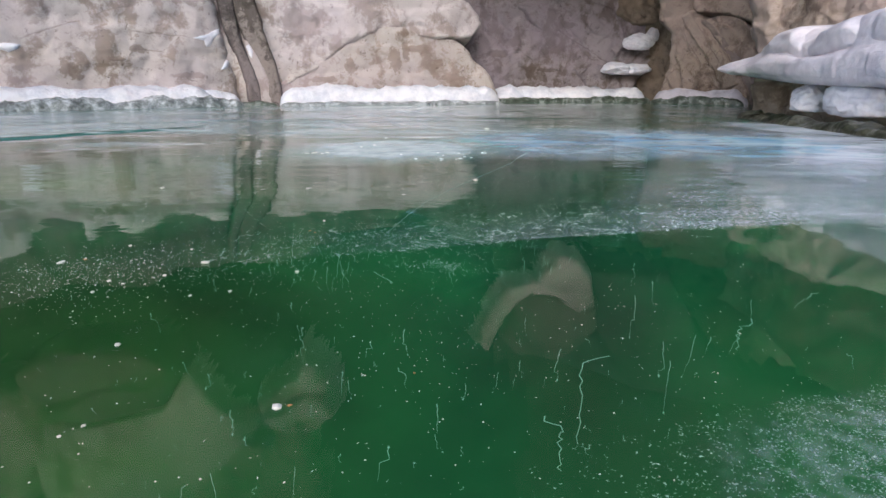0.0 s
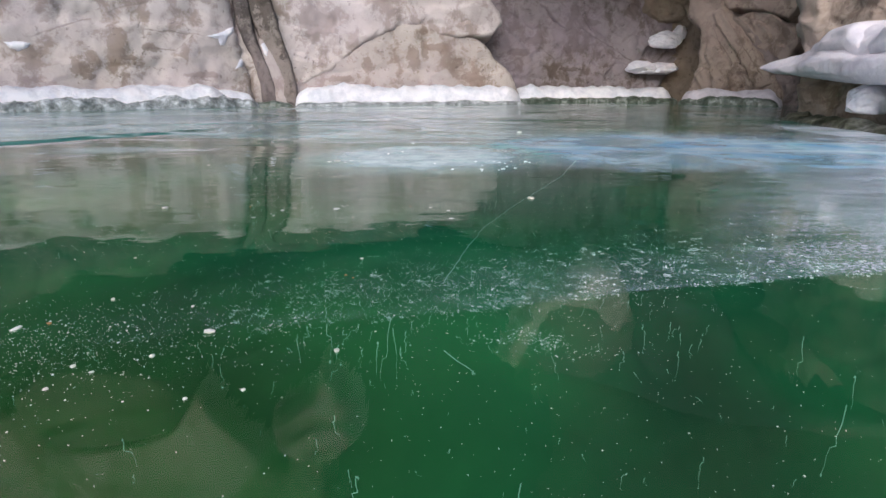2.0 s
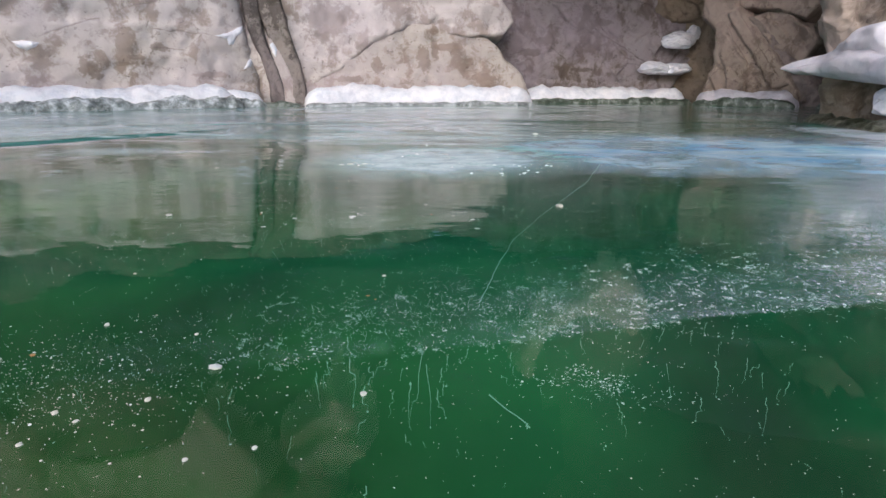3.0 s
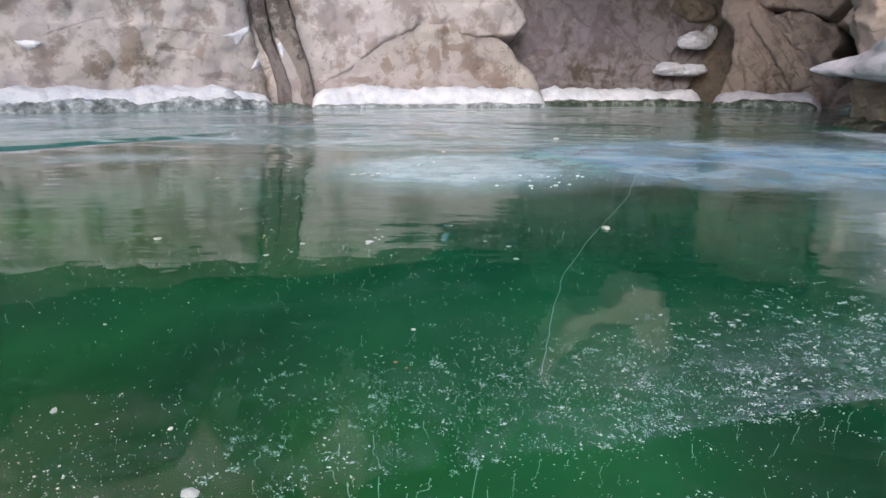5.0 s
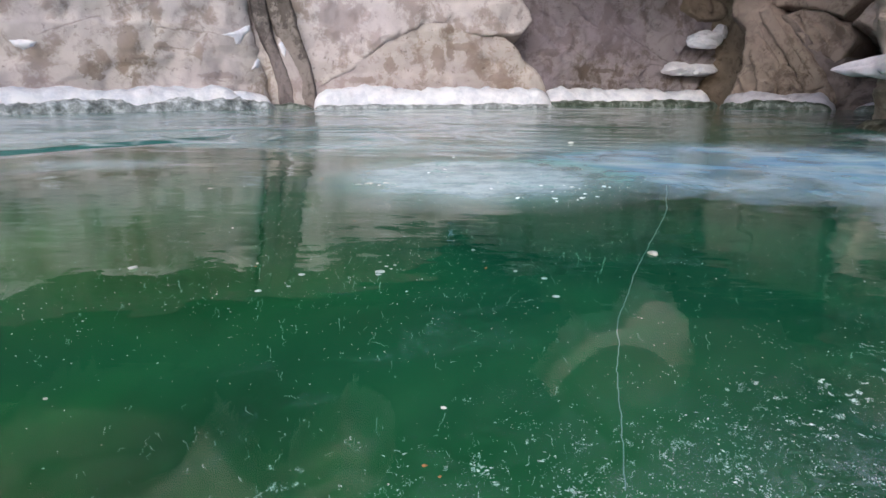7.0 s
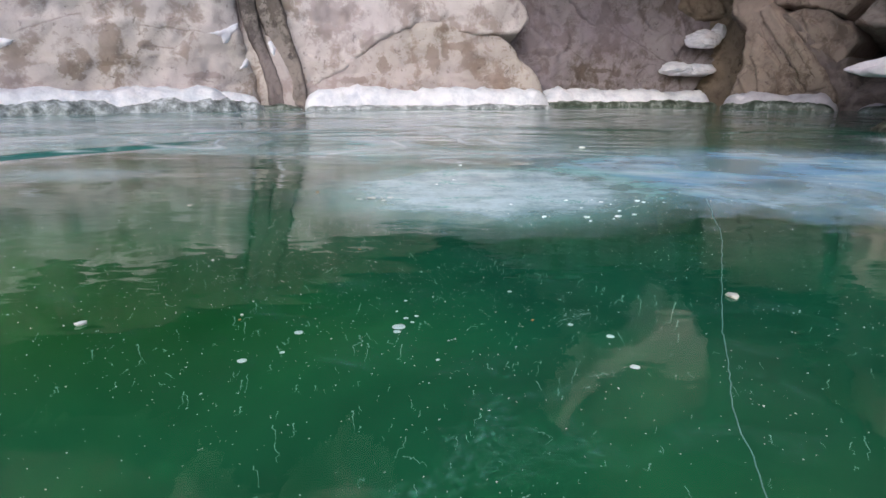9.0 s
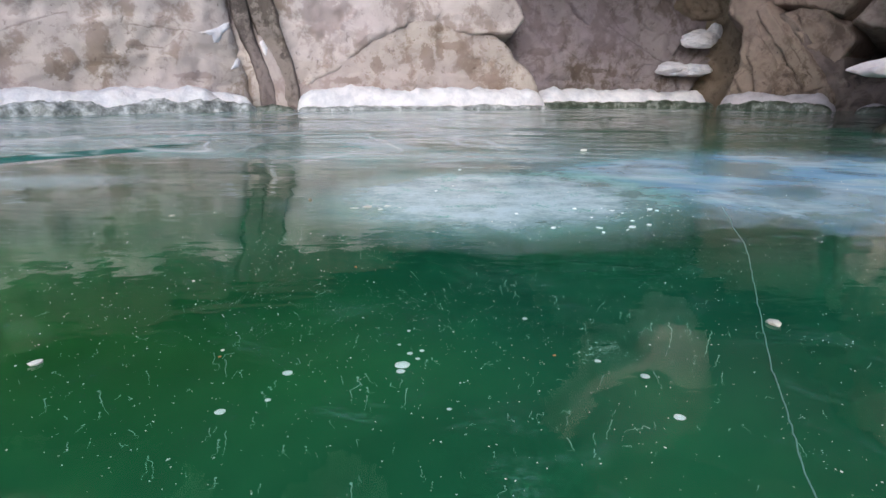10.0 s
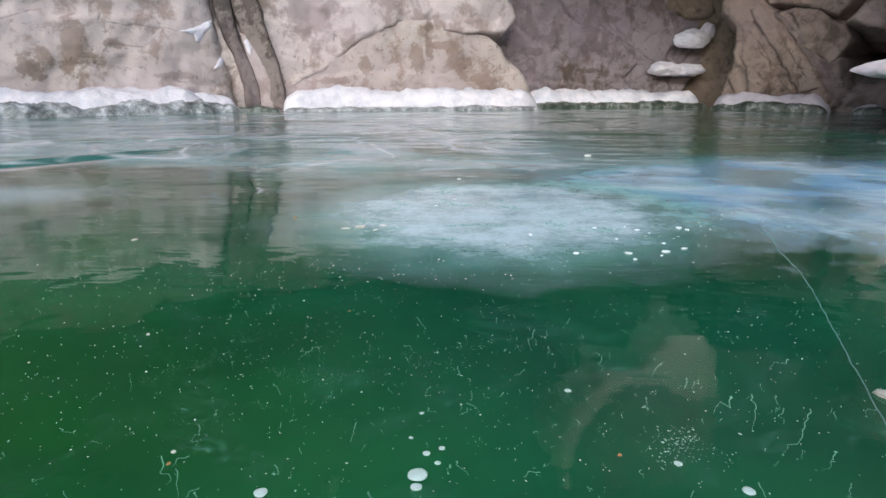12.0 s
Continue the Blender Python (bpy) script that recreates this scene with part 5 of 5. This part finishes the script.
for _ in range(70):
    y = rnd.uniform(1.9, 3.3)
    trail(-0.40 + rnd.gauss(0, 0.42), y, rnd.uniform(0.02, 0.075), 1.3)


def short_threads(seed, spots, material):
    """Very many short bubble threads, too small to tell apart; spots: count, centre, spread, range of y, length, width."""
    r = random.Random(seed)
    verts, faces = [], []
    for count, cx, sx, y0, y1, l0, l1, fat in spots:
        for _ in range(count):
            me, length = r.choice(TRAILS), r.uniform(l0, l1)
            m = pose(cx + r.gauss(0, sx), r.uniform(y0, y1), -0.004, r.uniform(-5, 5), r.uniform(-5, 5), r.uniform(0, 360)) @ Matrix.Diagonal((length * fat, length * fat, length, 1))
            o = len(verts)
            verts += [m @ v.co for v in me.vertices]
            faces += [tuple(o + k for k in f.vertices) for f in me.polygons]
    tagged(mesh_object("bubble_threads", verts, faces, material, False), "short pale threads of air bubbles in clear ice", "bubble trail", kind="stuff")


short_threads(3, [(70, 0.10, 0.4, 0.6, 1.45, 0.012, 0.035, 1.6), (80, -0.35, 0.4, 2.0, 2.9, 0.012, 0.04, 2.0), (150, -0.6, 0.5, 2.1, 3.4, 0.012, 0.045, 1.7)], THREAD)
short_threads(4, [(260, -0.10, 0.26, 1.68, 1.95, 0.006, 0.030, 1.5), (160, 0.35, 0.30, 1.80, 2.20, 0.005, 0.018, 1.9), (240, -0.55, 0.22, 1.58, 2.0, 0.006, 0.026, 1.5), (150, -0.55, 0.35, 2.75, 3.1, 0.006, 0.022, 1.7)], AIR_ICE)


def flecks(name, label, seed, spots, material, z0=-0.012, z1=0.0006, size=(0.0005, 0.0018), clump=0.0):
    """Countless flecks of frozen air and frost dust, in drifts; spots: centre, spread, how many."""
    r = random.Random(seed)
    verts, faces = [], []
    for cx, cy, sx, sy, count in spots:
        for _ in range(count):
            x, y, z = r.gauss(cx, sx), r.gauss(cy, sy), r.uniform(z0, z1)
            if clump and noise.noise(Vector((x * 21, y * 21, seed))) + 0.6 * noise.noise(Vector((x * 60, y * 60, seed))) < r.uniform(-0.2, clump):
                continue
            s = (size[0] + (size[1] - size[0]) * r.random() ** 2.2) * (1 + 0.1 * max(0, y - 1.5))
            a, k = r.uniform(0, math.pi), r.uniform(0.7, 1.9)
            o = len(verts)
            for q in range(4):
                g, w = a + q * math.pi / 2 + r.uniform(-0.5, 0.5), s * r.uniform(0.45, 1.3) * (k if q % 2 else 1 / k)
                verts.append((x + math.cos(g) * w, y + math.sin(g) * w, z))
            verts += [(x, y, z + s * r.uniform(0.3, 1.0)), (x, y, z - s * r.uniform(0.3, 1.2))]
            faces += [(o, o + 1, o + 4), (o + 1, o + 2, o + 4), (o + 2, o + 3, o + 4), (o + 3, o, o + 4), (o + 1, o, o + 5), (o + 2, o + 1, o + 5), (o + 3, o + 2, o + 5), (o, o + 3, o + 5)]
    ob = mesh_object(name, verts, faces, material, False)
    return tagged(ob, label, "frost", kind="stuff")


def edge_y(x):
    return 1.675 + 0.30 * x / math.sqrt(1 + 0.6 * x * x)


band = []
fr = random.Random(5)
for i in range(60):
    x = -1.1 + i * 0.045
    k = max(0, min(1, (x + 0.7) / 1.0))
    band.append((x, edge_y(x) + 0.12, 0.05, 0.08, int(26 + 150 * k)))
    band.append((x, edge_y(x) + 0.015, 0.04, 0.010, int(6 + 55 * k)))
for _ in range(330):
    x = fr.uniform(-0.8, 1.7)
    if fr.random() > 0.25 + max(0, x + 0.4):
        continue
    y = edge_y(x) + 0.01 + 0.45 * fr.random() ** 1.5
    long = fr.uniform(0.004, 0.022)
    band.append((x, y, long, long * fr.uniform(0.3, 1.2), fr.randint(6, 22)))
flecks("frost_flecks", "white frost flecks along the edge of a frosted plate", 1, band, AIR_ICE, clump=0.45)
drifts = []
for _ in range(300):
    x = -0.35 + 2.1 * fr.random() ** 0.8
    y = edge_y(x) + 0.02 + (0.25 + 0.5 * max(0, x)) * fr.random() ** 1.4
    heading = fr.gauss(-0.25, 0.5)
    for _ in range(fr.randint(4, 26)):
        heading += fr.gauss(0, 0.12)
        x, y = x + 0.011 * math.cos(heading), y + 0.011 * math.sin(heading)
        drifts.append((x, y, 0.006, 0.004, fr.randint(1, 5)))
flecks("frost_flecks", "white strings of frost drifting over the frosted plate", 6, drifts, FROST, -0.004, 0.0008, (0.0004, 0.0019), 0.35)
clots = []
for cx, cy, run in ((-0.19, 1.83, 0.03), (-0.12, 1.77, 0.03), (0.03, 1.82, 0.025), (0.08, 1.78, 0.03), (0.33, 1.99, 0.03), (0.47, 2.26, 0.03), (0.42, 2.12, 0.03), (-0.3, 1.75, 0.04), (0.2, 1.84, 0.03)):
    for _ in range(70):
        clots.append((fr.gauss(cx, run), fr.gauss(cy, run), 0.003, 0.003, fr.randint(1, 4)))
for _ in range(560):
    x = fr.gauss(0.12, 0.42)
    y = edge_y(x) + 0.34 * fr.random() ** 1.6
    spread = fr.uniform(0.004, 0.016)
    for _ in range(fr.randint(1, 5)):
        clots.append((x + fr.gauss(0, spread), y + fr.gauss(0, spread), 0.003, 0.003, fr.randint(1, 4)))
flecks("frost_flecks", "pale clots of frozen air at the plate's front edge", 7, clots, FROST, -0.010, 0.0, (0.0006, 0.0030), 0.5)
blobs = []
while len(blobs) < 900:
    x = fr.uniform(-0.6, 1.0)
    y = edge_y(x) - 0.01 + 0.42 * fr.random() ** 1.4
    if noise.noise(Vector((x * 9, y * 9, 4.0))) + 0.25 * min(1, x + 0.3) < fr.uniform(-0.15, 0.45):
        continue
    spread = fr.uniform(0.0012, 0.0030 + 0.0025 * min(1, max(0, x + 0.3)))
    for _ in range(fr.randint(1, 3)):
        blobs.append((x + fr.gauss(0, 2 * spread), y + fr.gauss(0, spread), spread * fr.uniform(0.6, 1.6), spread * 0.8, fr.randint(4, 20)))
flecks("frost_flecks", "uneven white blots of frost frozen into the plate", 10, [q for q in blobs if q[0] > 0.15], FROST, -0.006, 0.0005, (0.0005, 0.0024))
flecks("frost_flecks", "dim teal blots of frozen air behind the plate's edge", 13, [q for q in blobs if q[0] <= 0.15], AIR_ICE, -0.012, 0.0, (0.0005, 0.0018))
flecks("frost_flecks", "loose cluster of round white air bubbles in ice", 11,
       [(-0.03, 1.500, 0.028, 0.018, 60), (0.05, 1.515, 0.030, 0.020, 110), (0.02, 1.545, 0.018, 0.010, 40), (0.07, 1.49, 0.016, 0.012, 60), (0.14, 1.45, 0.045, 0.018, 45)], FROST, -0.02, 0.0, (0.0006, 0.0030))
near = []
for _ in range(2300):
    x = fr.gauss(0.66, 0.22)
    near.append((x, 0.76 + 0.30 * (x - 0.35) - 0.34 * fr.random() ** 0.8, 0.006, 0.006, fr.randint(2, 9)))
flecks("frost_flecks", "pale frozen air flecks crowding a second plate", 8, near, AIR_DIM, -0.03, 0.0, (0.0004, 0.0024))
flecks("frost_flecks", "pale drifts of frozen air flecks in the ice", 2,
       [(fr.gauss(cx, sx), fr.gauss(cy, sy), fr.uniform(0.003, 0.016), fr.uniform(0.003, 0.016), fr.randint(3, 14))
        for cx, cy, sx, sy, count in ((0.03, 1.49, 0.05, 0.025, 24), (-0.24, 2.08, 0.09, 0.06, 8), (-0.19, 2.76, 0.035, 0.03, 14), (-0.6, 3.1, 0.2, 0.05, 12), (-0.25, 3.1, 0.2, 0.06, 18),
                                      (-0.1, 1.82, 0.20, 0.07, 110), (0.15, 1.95, 0.18, 0.12, 110), (-0.35, 1.72, 0.12, 0.06, 50), (0.5, 2.2, 0.2, 0.18, 110), (0.7, 2.6, 0.25, 0.2, 30), (0.62, 0.70, 0.10, 0.07, 60), (0.2, 3.3, 0.3, 0.12, 20))
        for _ in range(count)], AIR_ICE)
haze = []
for cx, cy, turn, run in ((-0.98, 3.02, 0.55, 0.16), (-0.90, 3.16, 0.5, 0.12), (-0.75, 2.98, 0.2, 0.10), (-0.64, 3.39, 0.1, 0.12), (-0.37, 3.31, 0.3, 0.08), (-0.30, 2.9, 0.2, 0.08), (-0.22, 2.08, 0.2, 0.14)):
    for _ in range(30):
        k = fr.gauss(0, run * 0.5)
        haze.append((cx + k * math.cos(turn) + fr.gauss(0, 0.018), cy + k * math.sin(turn) + fr.gauss(0, 0.018), 0.008, 0.008, fr.randint(6, 22)))
for x0, y0, x1, y1, dense in ((-1.063, 2.934, -0.91, 3.126, 60), (-0.852, 2.957, -0.757, 3.033, 26), (-0.606, 3.051, -0.549, 3.011, 24), (-0.98, 2.80, -0.82, 2.86, 26), (-0.45, 3.30, -0.30, 3.31, 22),
                              (0.00, 3.30, 0.22, 3.24, 34), (-0.10, 3.52, 0.30, 3.36, 44), (-0.80, 3.36, -0.40, 3.34, 26)):
    for _ in range(dense):
        k = fr.random()
        haze.append((x0 + k * (x1 - x0) + fr.gauss(0, 0.010), y0 + k * (y1 - y0) + 0.02 * math.sin(9 * k) + fr.gauss(0, 0.007), 0.005, 0.004, fr.randint(4, 16)))
flecks("frost_flecks", "tight knot of white air flecks in clear ice", 12, [(-0.193, 2.763, 0.020, 0.016, 90), (-0.165, 2.79, 0.012, 0.010, 30), (-0.22, 2.735, 0.012, 0.012, 25)], AIR_ICE, -0.015, 0.0, (0.0006, 0.0022))
flecks("frost_flecks", "faint teal haze of tiny air flecks in clear ice", 9, haze, AIR_DIM, -0.02, 0.0, (0.0002, 0.0008))
flecks("frost_flecks", "fine white dust scattered over the clear ice", 3,
       [(-0.85, 1.42, 0.16, 0.12, 1000), (-0.5, 1.5, 0.3, 0.12, 420), (-0.2, 1.0, 0.45, 0.3, 420), (0.25, 1.1, 0.35, 0.3, 420), (-0.4, 2.3, 0.6, 0.4, 600), (-0.5, 3.4, 0.8, 0.5, 300), (-1.6, 3.6, 0.5, 0.5, 260), (1.0, 3.0, 0.7, 0.6, 500), (-1.9, 4.1, 0.25, 0.2, 320), (-0.2, 3.45, 0.55, 0.12, 240), (0.5, 3.9, 0.3, 0.25, 300), (-0.6, 2.7, 0.5, 0.3, 300)], CRUMB, 0.0, 0.0008, (0.0005, 0.0013))
flecks("frost_flecks", "sparse bright snow specks on the clear ice", 14,
       [(-1.25, 3.2, 0.40, 0.40, 420), (-0.8, 2.7, 0.4, 0.3, 260), (0.3, 3.0, 0.4, 0.3, 220), (-1.7, 3.9, 0.3, 0.25, 160), (-0.9, 3.55, 0.35, 0.10, 200), (-1.3, 2.3, 0.3, 0.25, 160), (-0.84, 1.46, 0.13, 0.12, 420), (-0.62, 1.52, 0.16, 0.08, 160), (-0.2, 0.95, 0.35, 0.22, 160), (0.35, 1.1, 0.3, 0.25, 130)], FROST, 0.0, 0.0006, (0.0006, 0.0018))
flecks("frost_flecks", "white frost flakes on the milky ice lens", 4,
       [(-0.8, 4.08, 0.07, 0.05, 40), (0.3, 4.05, 0.14, 0.12, 60), (-0.2, 3.6, 0.35, 0.08, 70), (-0.2, 4.3, 0.5, 0.35, 60), (1.6, 4.6, 0.6, 0.5, 120), (2.5, 7.0, 0.9, 0.8, 60)], CRUMB, 0.0, 0.001, (0.0008, 0.0025))


def long_crack():
    """The long hairline crack: a thin leaning sheet of frozen air from the surface down."""
    top = polyline([(0.655, 4.14, 0), (0.535, 3.77, 0), (0.42, 3.43, 0), (0.225, 2.98, 0), (0.14, 2.78, 0), (0.02, 2.47, 0), (-0.026, 2.32, 0), (-0.064, 2.16, 0), (-0.112, 1.94, 0), (-0.135, 1.84, 0)], 0.02)
    pts = []
    for p in top:
        w = 0.007 * noise.noise(p * 7) + 0.004 * noise.noise(p * 40)
        pts.append(p + Vector((w, w * 0.4, 0.0004)))
    v, f = tube(pts, 0.0012, 5, 0.92)
    crack = mesh_object("ice_crack", v, f, CRACK)
    tagged(crack, "long winding white hairline crack in clear ice", "ice crack")
    verts, faces = [], []
    for i, p in enumerate(pts):
        d = (0.0024 + 0.0012 * noise.noise(p * 6)) * (1.6 - 1.5 * i / len(pts))
        verts += [p + Vector((0.0003, 0, -0.001)), p + Vector((-0.0008, 0.001, -d)), p + Vector((-0.0013, 0.001, -d)), p + Vector((-0.0003, 0, -0.001))]
        if i:
            o = (i - 1) * 4
            faces += [(o + j, o + (j + 1) % 4, o + 4 + (j + 1) % 4, o + 4 + j) for j in range(4)]
    mesh_object("crack_face", verts, faces, CRACK, parent=crack)


long_crack()
